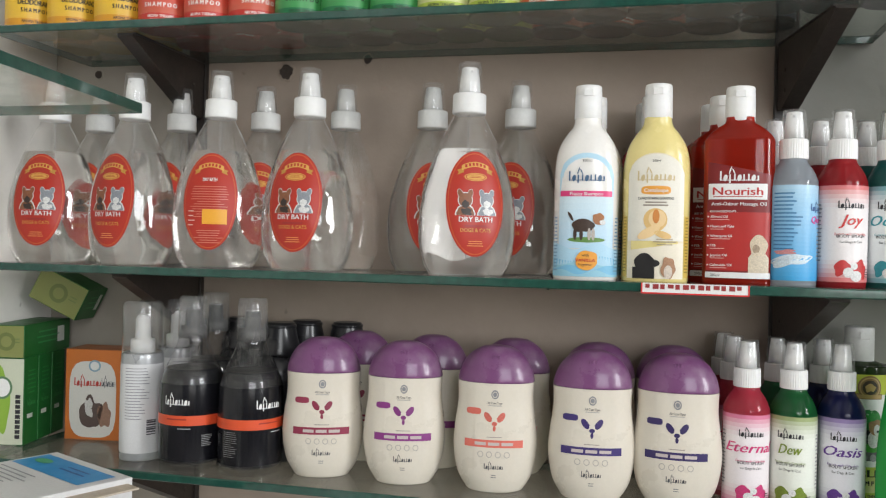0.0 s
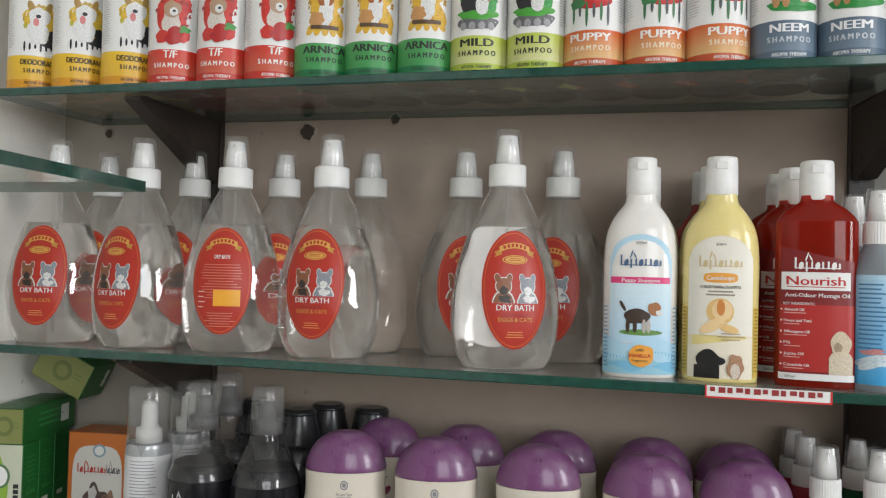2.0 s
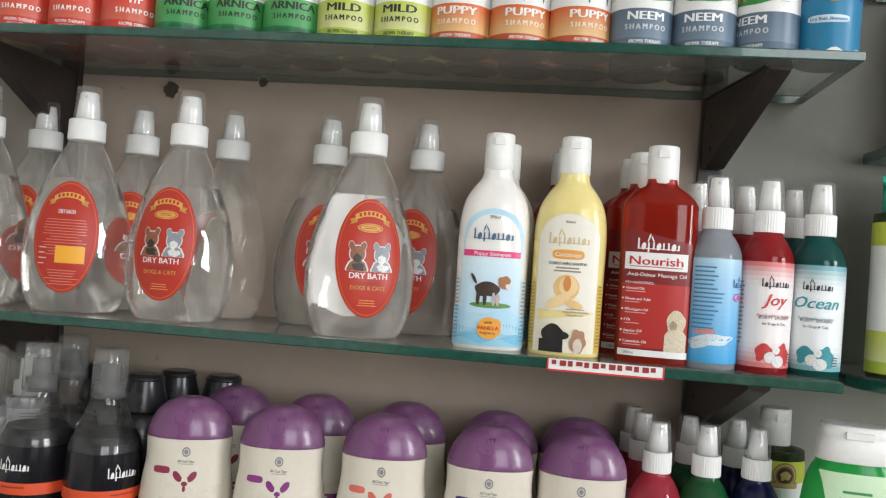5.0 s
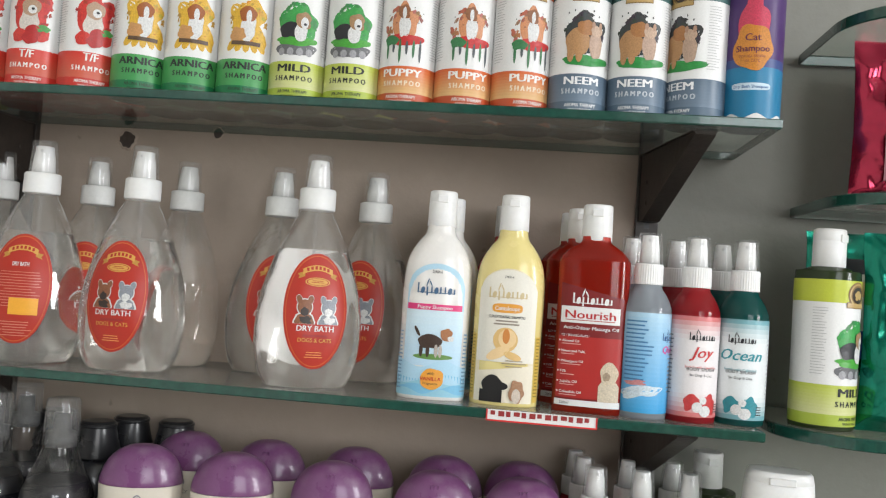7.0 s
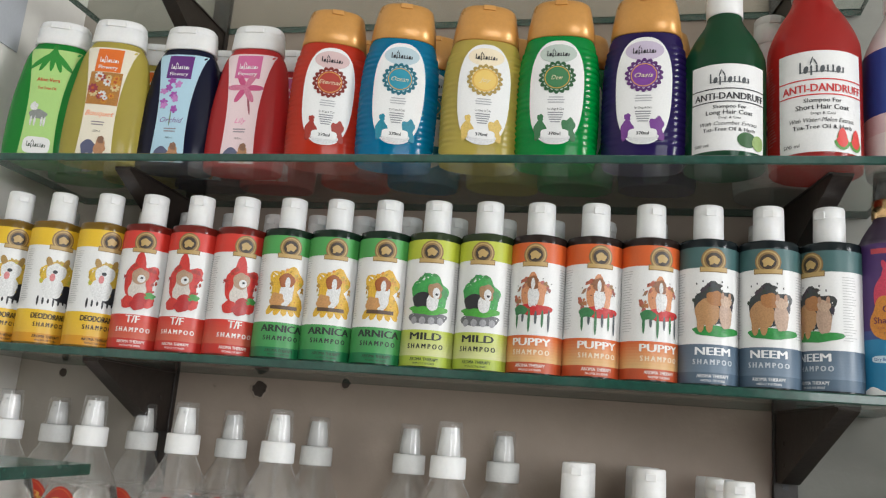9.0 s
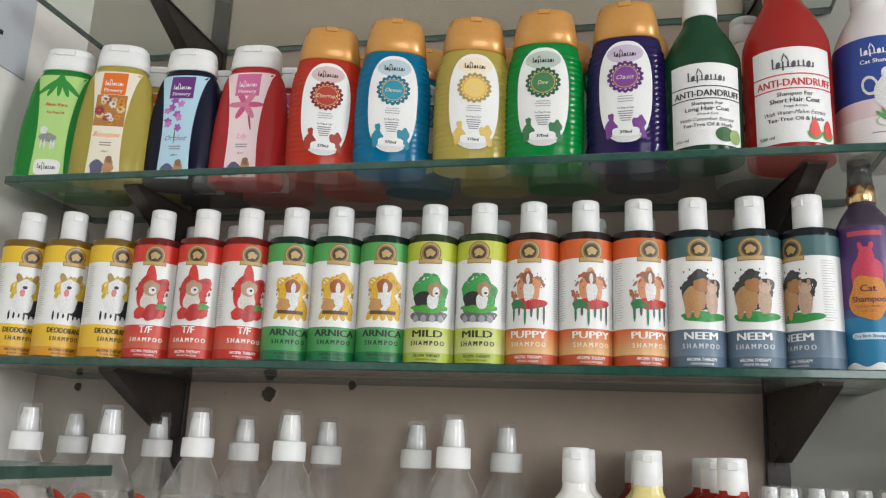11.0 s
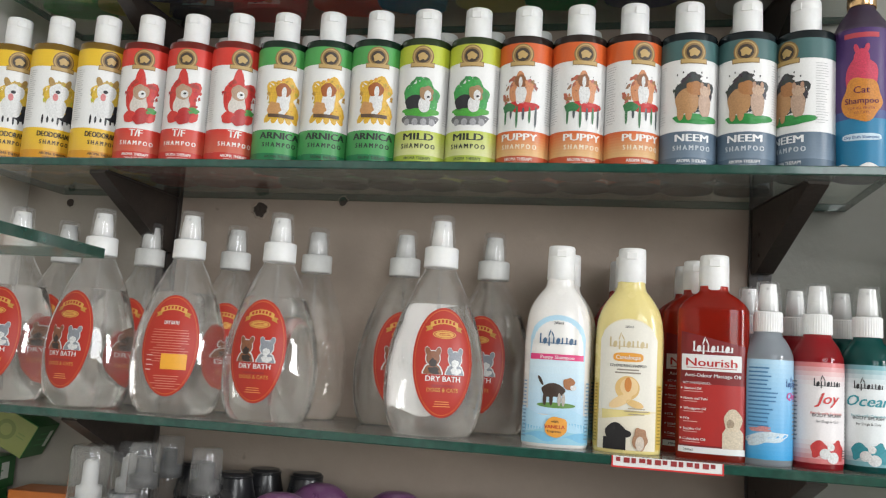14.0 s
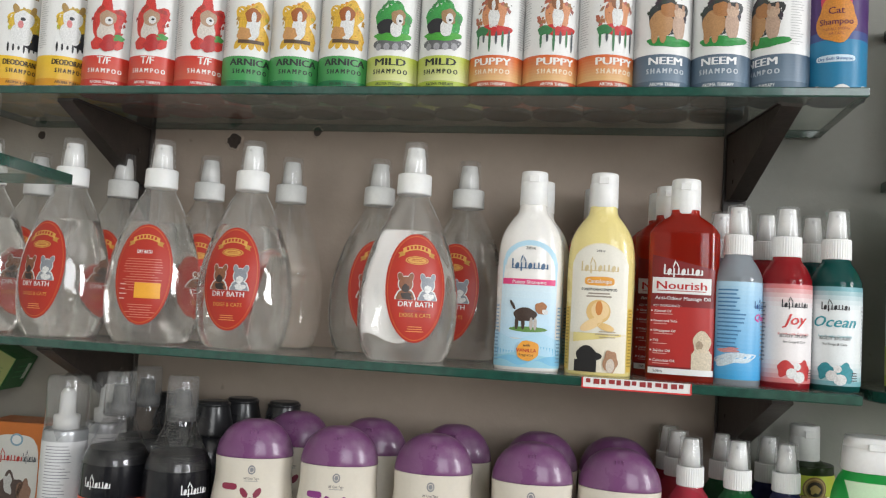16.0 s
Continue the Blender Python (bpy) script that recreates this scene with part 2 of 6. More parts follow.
def letters(text, bold, shear):
    key = (text, bold, shear)
    if key not in LETTERS:
        c = bpy.data.curves.new("lettering", "FONT")
        c.body, c.size, c.align_x, c.resolution_u, c.offset, c.shear = text, 1.0, "CENTER", 2, bold, shear
        ob = new("lettering", c)
        bpy.context.view_layer.update()
        me = ob.to_mesh()
        vs = [(v.co.x, v.co.y) for v in me.vertices]
        fs = [tuple(p.vertices) for p in me.polygons]
        ob.to_mesh_clear()
        bpy.data.objects.remove(ob)
        bpy.data.curves.remove(c)
        xs = [v[0] for v in vs] or [0]
        LETTERS[key] = (vs, fs, min(xs), max(xs))
    return LETTERS[key]


def mottled(mat):
    """The same ink with the uneven tones of a printed photograph."""
    key = ("mottled", mat.name)
    if key not in MATS:
        colour = next(k[1] for k, m in MATS.items() if m == mat)
        MATS[key] = surface("photo_ink", colour, 0.38, vary=0.3, scale=140)
    return MATS[key]


class Art:
    """Prints laid on a skin, gathered into one mesh for each named piece."""

    def __init__(self, skin):
        self.skin, self.pieces, self.count, self.zoom = skin, {}, 0, None

    def add(self, piece, verts, faces, mat, lvl):
        p = self.pieces.setdefault(piece, ([], [], [], []))
        n = len(p[0])
        off = 0.0001 + 0.0002 * lvl
        if piece == "picture" and self.zoom:
            k, mid = self.zoom
            verts = [(u * k, mid + (v - mid) * k) for u, v in verts]
        if "picture" in piece:
            mat = mottled(mat)
        p[0].extend(self.skin.point(u, v, off) for u, v in verts)
        p[1].extend(tuple(n + i for i in f) for f in faces)
        if mat not in p[3]:
            p[3].append(mat)
        p[2].extend([p[3].index(mat)] * len(faces))

    def rect(self, piece, u0, v0, u1, v1, mat, lvl=1, top=None):
        """A band or block; top(u) may give an uneven upper edge."""
        nu = max(1, min(48, math.ceil(abs(u1 - u0) / 0.0025)))
        nv = max(1, min(24, math.ceil(abs(v1 - v0) / 0.006)))
        vs, fs = [], []
        for j in range(nv + 1):
            for i in range(nu + 1):
                u = u0 + (u1 - u0) * i / nu
                vt = top(u) if top else v1
                vs.append((u, v0 + (vt - v0) * j / nv))
        for j in range(nv):
            for i in range(nu):
                a = j * (nu + 1) + i
                fs.append((a, a + 1, a + nu + 2, a + nu + 1))
        self.add(piece, vs, fs, mat, lvl)

    def star(self, piece, cu, cv, ru, rv, mat, lvl=1, shape=None, segs=40, turn=0.0, inner=0.0):
        """An ellipse, or an outline shape(angle) times its radii; inner > 0 leaves a ring."""
        rings = max(2, math.ceil(max(ru, rv) / 0.006))
        vs, fs = [], []
        ct, st = math.cos(turn), math.sin(turn)
        if not inner:
            vs.append((cu, cv))
        rows = [inner + (1 - inner) * k / rings for k in range(0 if inner else 1, rings + 1)]
        for r in rows:
            for i in range(segs):
                a = 2 * math.pi * i / segs
                m = shape(a) if shape else 1.0
                x, y = ru * r * m * math.cos(a), rv * r * m * math.sin(a)
                vs.append((cu + x * ct - y * st, cv + x * st + y * ct))
        base = 0 if inner else 1
        if not inner:
            fs.extend((0, 1 + i, 1 + (i + 1) % segs) for i in range(segs))
        for k in range(len(rows) - 1):
            for i in range(segs):
                j = (i + 1) % segs
                a = base + k * segs
                fs.append((a + i, a + segs + i, a + segs + j, a + j))
        self.add(piece, vs, fs, mat, lvl)

    def blob(self, piece, cu, cv, ru, rv, mat, lvl=1, rough=0.25, seed=1, turn=0.0):
        rnd = random.Random(seed)
        ph = [(rnd.uniform(0, 6.28), rnd.uniform(0.3, 1)) for _ in range(5)]
        self.star(piece, cu, cv, ru, rv, mat, lvl, lambda a: 1 + rough * sum(w * math.sin((k + 2) * a + p) for k, (p, w) in enumerate(ph)) / 2.5, 36, turn)

    def text(self, s, u, v, size, mat, lvl=3, bold=0.0, shear=0.0, width=None, piece="lettering"):
        vs, fs, x0, x1 = letters(s, 0.0, shear)
        k = size if width is None else width / (x1 - x0)
        mid = (x0 + x1) / 2
        self.count += 1
        # heavier strokes are printed twice, a hair apart
        for n, sh in enumerate((-1, 1) if bold else (0,)):
            d = sh * bold * size * 1.6
            self.add((piece, self.count), [(u + d + (x - mid) * k, v + y * size) for x, y in vs], fs, mat, lvl + 0.3 * n)

    def fade(self, piece, u0, v0, u1, v1, colours, lvl=1):
        """One band whose printed colour runs from the first, at v1, to the last, at v0."""
        n, nu = len(colours), max(2, min(64, math.ceil(abs(u1 - u0) / 0.0025)))
        p = self.pieces.setdefault(piece, ([], [], [], []))
        off = 0.0001 + 0.0002 * lvl
        for j in range(n + 1):
            p[0].extend(self.skin.point(u0 + (u1 - u0) * i / nu, v1 + (v0 - v1) * j / n, off) for i in range(nu + 1))
        for j, c in enumerate(colours):
            p[3].append(ink(*c))
            for i in range(nu):
                a = j * (nu + 1) + i
                p[1].append((a, a + nu + 1, a + nu + 2, a + 1))
                p[2].append(j)

    def lines(self, u, v, w, h, n, mat, lvl=3, seed=1, left=False, fill=0.34, piece="small_print"):
        """Small print that cannot be read: n plain bars."""
        rnd = random.Random(seed)
        for i in range(n):
            ww = w * rnd.uniform(0.6, 1.0)
            a = u - w / 2 if left else u - ww / 2
            y = v - h * i / n
            self.rect(piece, a, y - h / n * fill, a + ww, y, mat, lvl)

    def mark(self, u, v, w, h, mat, lvl=3, piece="emblem"):
        """A maker's mark as plain blocks."""
        rnd = random.Random(5)
        for k in range(9):
            x = u - w * 0.5 + w * (k + 0.5) / 9
            tall = h * (1.0 if k in (0, 7) else rnd.uniform(0.5, 0.68))
            if k % 3 == 1:
                self.star(piece, x, v + h * 0.28, w * 0.05, h * 0.34, mat, lvl, None, 16, -0.2)
            else:
                self.rect(piece, x - w * 0.022, v - (h * 0.25 if k == 2 else 0), x + w * 0.016, v + tall, mat, lvl)
        self.rect(piece, u - w * 0.46, v + h * 0.02, u + w * 0.44, v + h * 0.1, mat, lvl)
        self.star(piece, u - w * 0.22, v + h * 1.05, w * 0.016, h * 0.42, mat, lvl, None, 12, -0.3)
        self.star(piece, u - w * 0.14, v + h * 0.95, w * 0.016, h * 0.34, mat, lvl, None, 12, 0.45)

    def finish(self, parent, label_text=""):
        base = None
        for piece, (vs, fs, idx, mats) in self.pieces.items():
            piece = piece if isinstance(piece, str) else piece[0]
            ob = mesh_object(piece, vs, fs, mats, idx, base or parent, True, label_text if base is None else "")
            if base is None:
                base = ob
            elif piece == "small_print":
                tagged(ob, "", "", "", "stuff")
        return base


def put(made, m, tall=1.0, wide=1.0, count={}):
    """The first call sets the built thing down; each later one sets down a copy."""
    key = made.name
    if key in count:
        return copy_thing(made, m)
    count[key] = 1
    made.matrix_basis = m @ Matrix.Diagonal((wide, wide, tall, 1))
    return made


def spray_top(parent, z, r, nozzle_r, h_collar, h_noz, top, cap_r, rib=0.975, grey=False):
    """Ribbed collar, nozzle and clear overcap of a spray bottle."""
    w = GREY_CAP if grey else WHITE
    segs = 72
    verts, faces = [], []
    for zz, rr in ((z, r), (z + 0.0008, r * 1.02), (z + h_collar - 0.001, r), (z + h_collar, r * 0.93), (z + h_collar, nozzle_r)):
        for i in range(segs):
            k = rr * (1.0 if i % 2 else rib)
            verts.append((k * math.cos(2 * math.pi * i / segs), k * math.sin(2 * math.pi * i / segs), zz))
    for k in range(4):
        for i in range(segs):
            j = (i + 1) % segs
            faces.append((k * segs + i, k * segs + j, (k + 1) * segs + j, (k + 1) * segs + i))
    faces.append(tuple(range(segs - 1, -1, -1)))
    mesh_object("collar", verts, faces, [w], None, parent, rib == 1.0, "white plastic collar")
    zc = z + h_collar
    noz = turned("spray_nozzle", [(zc - 0.001, nozzle_r), (zc + h_noz * 0.7, nozzle_r * 0.86), (zc + h_noz * 0.72, nozzle_r * 0.8), (zc + h_noz * 0.97, nozzle_r * 0.76), (zc + h_noz, nozzle_r * 0.68)], w, parent, 28, "white plastic spray nozzle")
    turned("nozzle_hole", [(0, 0.0012), (0.0008, 0.0012)], ink(0.6, 0.6, 0.6), noz, 12).matrix_basis = Matrix.Translation((0, -nozzle_r * 0.78, zc + h_noz * 0.82)) @ pose(0, 0, 0, 90)
    Skin([(zc, cap_r, cap_r), (zc + 0.001, cap_r, cap_r), (top - 0.002, cap_r * 0.87, cap_r * 0.87), (top - 0.0005, cap_r * 0.84, cap_r * 0.84), (top, cap_r * 0.76, cap_r * 0.76)], smooth=False).mesh("overcap", OVERCAP, parent, 36, "clear plastic overcap")


def flip_cap(parent, z, r, h, mat=None, notch=True, rd=None, power=2.0, taper=0.95):
    rd = rd or r
    c = turned("flip_cap", [(z, r * 0.97, rd * 0.97), (z + 0.0006, r, rd), (z + h * 0.68, r * (1 + taper) / 2, rd * (1 + taper) / 2), (z + h * 0.69, r * (1 + taper) / 2 * 0.985, rd * (1 + taper) / 2 * 0.985), (z + h * 0.705, r * (1 + taper) / 2, rd * (1 + taper) / 2), (z + h - 0.0016, r * taper, rd * taper), (z + h - 0.0004, r * taper * 0.96, rd * taper * 0.96), (z + h, r * taper * 0.88, rd * taper * 0.88)], mat or WHITE, parent, 44, "", power)
    if notch:
        part("thumb_tab", box_bm(-r * 0.36, -rd * 1.03, z + h * 0.66, r * 0.36, -rd * 0.9, z + h * 0.86, 0.0006), mat or WHITE, c)
    return c


# ---- the room ----
WALL_Y, LEFT_X, RIGHT_X, TOP = 0.914, -0.715, 3.2, 3.0
structure("floor", box_bm(LEFT_X - 0.2, FRONT - 0.2, -0.1, RIGHT_X + 0.2, WALL_Y + 0.2, 0), FLOOR, "grey stone-tiled shop floor", "floor")
structure("ceiling", box_bm(LEFT_X - 0.2, FRONT - 0.2, TOP, RIGHT_X + 0.2, WALL_Y + 0.2, TOP + 0.1), CEIL, "plain white painted ceiling", "ceiling")
wall_back = structure("wall_back", box_bm(LEFT_X - 0.2, WALL_Y, 0, RIGHT_X + 0.2, WALL_Y + 0.2, TOP), SHADED_PLASTER, "stained cream plaster wall behind the shelves", "wall")
wall_left = structure("wall_left", box_bm(LEFT_X - 0.2, FRONT, 0, LEFT_X, WALL_Y, TOP), LIT_PLASTER, "scuffed off-white plaster side wall", "wall")
structure("wall_right", box_bm(RIGHT_X, FRONT, 0, RIGHT_X + 0.2, -1.4, TOP), SHADED_PLASTER, "plain cream plaster wall", "wall")
structure("wall_right_pier", box_bm(RIGHT_X, -0.4, 0, RIGHT_X + 0.2, WALL_Y, TOP), SHADED_PLASTER, "plain cream plaster wall", "wall")
structure("wall_right_lintel", box_bm(RIGHT_X, -1.4, 2.8, RIGHT_X + 0.2, -0.4, TOP), SHADED_PLASTER, "plain cream plaster wall over the side door", "wall")
structure("wall_front", box_bm(LEFT_X - 0.2, FRONT - 0.2, 0, 0.7, FRONT, TOP), SHADED_PLASTER, "plain cream plaster wall", "wall")
structure("wall_front_pier", box_bm(2.3, FRONT - 0.2, 0, RIGHT_X + 0.2, FRONT, TOP), SHADED_PLASTER, "plain cream plaster wall", "wall")
structure("wall_front_lintel", box_bm(0.7, FRONT - 0.2, 2.8, 2.3, FRONT, TOP), SHADED_PLASTER, "plain cream plaster wall over the shopfront", "wall")


def wall_hole(x, z, r, seed):
    """A fixing hole laid on the wall: ragged raised rim, inner shade painted dark."""
    rnd = random.Random(seed)
    segs = 22
    wob = [rnd.uniform(0.86, 1.14) for _ in range(segs)]
    verts, faces, idx = [], [], []
    for k, (f, d) in enumerate(((1.35, 0.0004), (1.12, -0.0009), (0.98, -0.0008), (0.85, -0.0003))):
        for i in range(segs):
            a = 2 * math.pi * i / segs
            w = 1 + (wob[i] - 1) * (1 if k < 3 else 0.6)
            verts.append((x + r * f * w * math.cos(a), (WALL_Y - (0.0032 if x < 0.126 else 0.0)) + d, z + r * f * w * math.sin(a)))
    for k in range(3):
        for i in range(segs):
            j = (i + 1) % segs
            faces.append((k * segs + i, k * segs + j, (k + 1) * segs + j, (k + 1) * segs + i))
            idx.append(0 if k < 2 else 1)
    faces.append(tuple(3 * segs + i for i in range(segs)))
    idx.append(1)
    mesh_object("fixing_hole", verts, faces, [PANEL if -0.51 < x < 0.126 else LIT_BEIGE if x < 0 else SHADED_PLASTER, surface("dark_pit", (0.09, 0.07, 0.058), 0.9, vary=0.5, scale=200)], idx, wall_back, False, "ragged dark hole knocked in the plaster")


for hx, hz, hr, hs in ((-0.408, 1.550, 0.0085, 1), (-0.309, 1.562, 0.0052, 2), (-0.655, 1.553, 0.005, 3), (-0.668, 1.575, 0.004, 4), (-0.225, 1.315, 0.0022, 5), (-0.10, 1.31, 0.0018, 6), (0.33, 1.565, 0.002, 7)):
    wall_hole(hx, hz, hr, hs)

structure("wall_panel", box_bm(-0.51, WALL_Y - 0.003, 0.9, 0.126, WALL_Y - 0.0001, 2.3), PANEL, "taupe painted back panel between the wall uprights", "wall panel")
# added sheet: no board here, only the wall's lighter tone near the corner
structure("wall_panel_side", box_bm(LEFT_X, WALL_Y - 0.003, 0.9, -0.526, WALL_Y - 0.0001, 2.3), LIT_BEIGE, "beige painted panel between the corner and the wall upright", "wall panel")

# ---- shelving ----
Z_B, Z_C, Z_D, Z_E, Z_F = 1.123, 1.325, 1.570, 1.764, 1.985
X0, X1, Y0 = -0.665, 0.214, 0.745
THICK = 0.008


def shelf_bm(x0, x1, y0, y1, z, th, round_left=0.0):
    """Plate with softened arrises; its near left corner may be rounded."""
    pts = []
    if round_left:
        for k in range(17):
            a = math.pi + k / 16 * math.pi / 2
            pts.append((x0 + round_left + round_left * math.cos(a), y0 + round_left + round_left * math.sin(a)))
    else:
        pts += [(x0, y0 + 0.004), (x0 + 0.004, y0)]
    pts += [(x1, y0), (x1, y1), (x0, y1)]
    n = len(pts)
    c = 0.0009
    cx, cy = (x0 + x1) / 2, (y0 + y1) / 2
    verts = []
    for zz, ins in ((z - th, c), (z - th + c, 0), (z - c, 0), (z, c)):
        for x, y in pts:
            verts.append((x + (c if x < cx else -c) * (ins > 0), y + (c if y < cy else -c) * (ins > 0), zz))
    faces = [tuple(range(n - 1, -1, -1)), tuple(3 * n + i for i in range(n))]
    idx = [0, 1]
    for k in range(3):
        for i in range(n):
            j = (i + 1) % n
            faces.append((k * n + i, k * n + j, (k + 1) * n + j, (k + 1) * n + i))
            idx.append(2)
    return verts, faces, idx


def glass_shelf(x0, x1, y0, y1, z, label, th=THICK, rounded=0.0, group="glass shelves on brackets"):
    v, f, i = shelf_bm(x0, x1, y0, y1, z, th, rounded)
    ob = thing("glass_shelf", label, "shelf", group)
    mesh_object("plate", v, f, [SHELF_GLASS, SHELF_CLEAN if z > 1.5 else SHELF_DUST if z > 1.2 else SHELF_DARK, SHELF_EDGE], i, ob)
    if not rounded:
        part("front_edge", box_bm(x0 + 0.004, y0 - 0.0006, z - th + 0.0009, x1, y0 - 0.0001, z - 0.0009, 0.0002), SHELF_EDGE, ob, "dark green polished glass edge")
    return ob


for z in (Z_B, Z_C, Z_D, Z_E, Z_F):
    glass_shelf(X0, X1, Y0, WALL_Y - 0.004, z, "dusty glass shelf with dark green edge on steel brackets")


def upright(x):
    """Slotted wall upright."""
    ob = thing("wall_upright", "dark brown slotted steel upright fixed to the wall", "upright", "wall uprights")
    ob.matrix_basis = pose(x, WALL_Y, 0.9)
    part("channel", box_bm(-0.011, -0.010, 0, 0.011, -0.0005, 1.4, 0.001), BRACKET, ob)
    # slots are thin black bars: the openings' darkness is painted, not cut
    for k in range(46):
        part("slot", box_bm(-0.0025, -0.0106, 0.02 + k * 0.03, 0.0025, -0.0094, 0.036 + k * 0.03), K, ob)
    return ob


def bracket(x, z, turn=0):
    """Tapered sheet-steel arm with a folded top flange, from the upright to the shelf's front."""
    ob = thing("shelf_bracket", "dark brown triangular steel shelf bracket", "bracket", "shelf brackets")
    ob.matrix_basis = pose(x, WALL_Y - 0.011, z - THICK, 0, 0, turn)
    d, h = 0.142, 0.066
    prof = [(0, -0.0015), (-d, -0.0015), (-d - 0.001, -0.004), (-d + 0.004, -0.0065), (-0.012, -h), (0, -h)]
    n = len(prof)
    vs = [(sx, y, zz) for sx in (-0.0085, 0.0085) for y, zz in prof]
    fs = [tuple(range(n)), tuple(range(2 * n - 1, n - 1, -1))] + [(i + n, (i + 1) % n + n, (i + 1) % n, i) for i in range(n)]
    mesh_object("arm", vs, fs, [BRACKET], None, ob)
    part("top_flange", box_bm(-0.0105, -d + 0.002, -0.0016, 0.0105, 0, -0.0001), BRACKET, ob)
    for y, zz in ((-0.02, -0.03), (-0.02, -0.05)):
        for sx in (-1, 1):
            part("rivet", box_bm(min(sx * 0.0085, sx * 0.0095), y - 0.002, zz - 0.002, max(sx * 0.0085, sx * 0.0095), y + 0.002, zz + 0.002, 0.0004), BRACKET, ob)
    return ob


XL, XR = -0.518, 0.134
for x in (XL, XR):
    upright(x)
    for z in (Z_B, Z_C, Z_D, Z_E, Z_F):
        bracket(x, z, 10 if x > 0 else 0)

# shelf that comes forward along the side wall
def side_shelf(z):
    pts = [(-0.429, 0.657), (LEFT_X + 0.002, 0.657), (LEFT_X + 0.002, -0.25), (-0.31, -0.25)]
    n, th = 4, 0.0085
    verts = [(x, y, zz) for zz in (z - th, z) for x, y in pts]
    faces = [tuple(range(n)), tuple(2 * n - 1 - i for i in range(n))] + [(i, i + n, (i + 1) % n + n, (i + 1) % n) for i in range(n)]
    ob = thing("glass_shelf", "glass shelf with green edge along the side wall", "shelf", "side wall shelves")
    mesh_object("plate", verts, faces, [SIDE_GLASS, SHELF_EDGE], [0, 0, 1, 1, 1, 1], ob)
    for y in (0.45, -0.1):
        part("bracket", box_bm(LEFT_X, y - 0.008, z - th - 0.02, LEFT_X + 0.2, y + 0.008, z - th - 0.0002, 0.001), BRACKET, ob, "dark steel arm under the glass")
    return ob


side_shelf(1.470)

# strip of sticker hanging from the front edge of a shelf
sticker = thing("sticker", "white sticker strip with red border on the shelf edge", "sticker")
sticker.matrix_basis = pose(0.0415, Y0 - 0.0008, Z_C - 0.0035)
part("paper", box_bm(-0.044, -0.0004, -0.0055, 0.044, 0, 0.0035), W, sticker)
RED_INK = ink(0.6, 0.03, 0.03)
part("border", box_bm(-0.044, -0.0008, -0.0058, 0.044, -0.0003, -0.0045), RED_INK, sticker, "red printed border")
part("border", box_bm(-0.044, -0.0008, -0.0045, -0.0428, -0.0003, 0.0035), RED_INK, sticker, "red printed border")
part("border", box_bm(0.0428, -0.0008, -0.0045, 0.044, -0.0003, 0.0035), RED_INK, sticker, "red printed border")
DARK_RED = ink(0.3, 0.03, 0.03)
for k in range(13):
    x = -0.0405 + k * 0.0062
    w = 0.0036 + 0.0012 * (k % 2)
    part("print_bar", box_bm(x, -0.0008, -0.0016 + 0.0008 * (k % 3 == 0), x + w, -0.0003, 0.0026), DARK_RED, sticker)


# ---- bottles ----


def face(x, y, off=0.0, cx=0.0):
    """The turn that shows a thing's front to the camera, plus off degrees fitted to its view."""
    return math.degrees(math.atan2(cx - x, y)) + off


def squircle(a):
    return 1 / (abs(math.cos(a)) ** 4 + abs(math.sin(a)) ** 4) ** 0.25


RED = ink(0.45, 0.032, 0.018)
GOLD = ink(0.66, 0.36, 0.08)
DRY = Skin([(0, 0.0335, 0.0275), (0.003, 0.0372, 0.031), (0.013, 0.0424, 0.0355), (0.031, 0.0457, 0.0385), (0.05, 0.0464, 0.0392), (0.067, 0.0449, 0.038), (0.0845, 0.0416, 0.0353), (0.102, 0.0361, 0.0312), (0.12, 0.0293, 0.0262), (0.138, 0.0203, 0.0192), (0.147, 0.0152, 0.0152), (0.152, 0.0138, 0.0138)], 2.1)


class Rear(Skin):
    """The far side of a bottle: prints laid there face backwards."""

    def __init__(self, skin):
        self.rings, self.power, self.wrap = skin.rings, skin.power, skin.wrap

    def point(self, u, v, off):
        x, y, z = Skin.point(self, u, v, off)
        return (-x, -y, z)


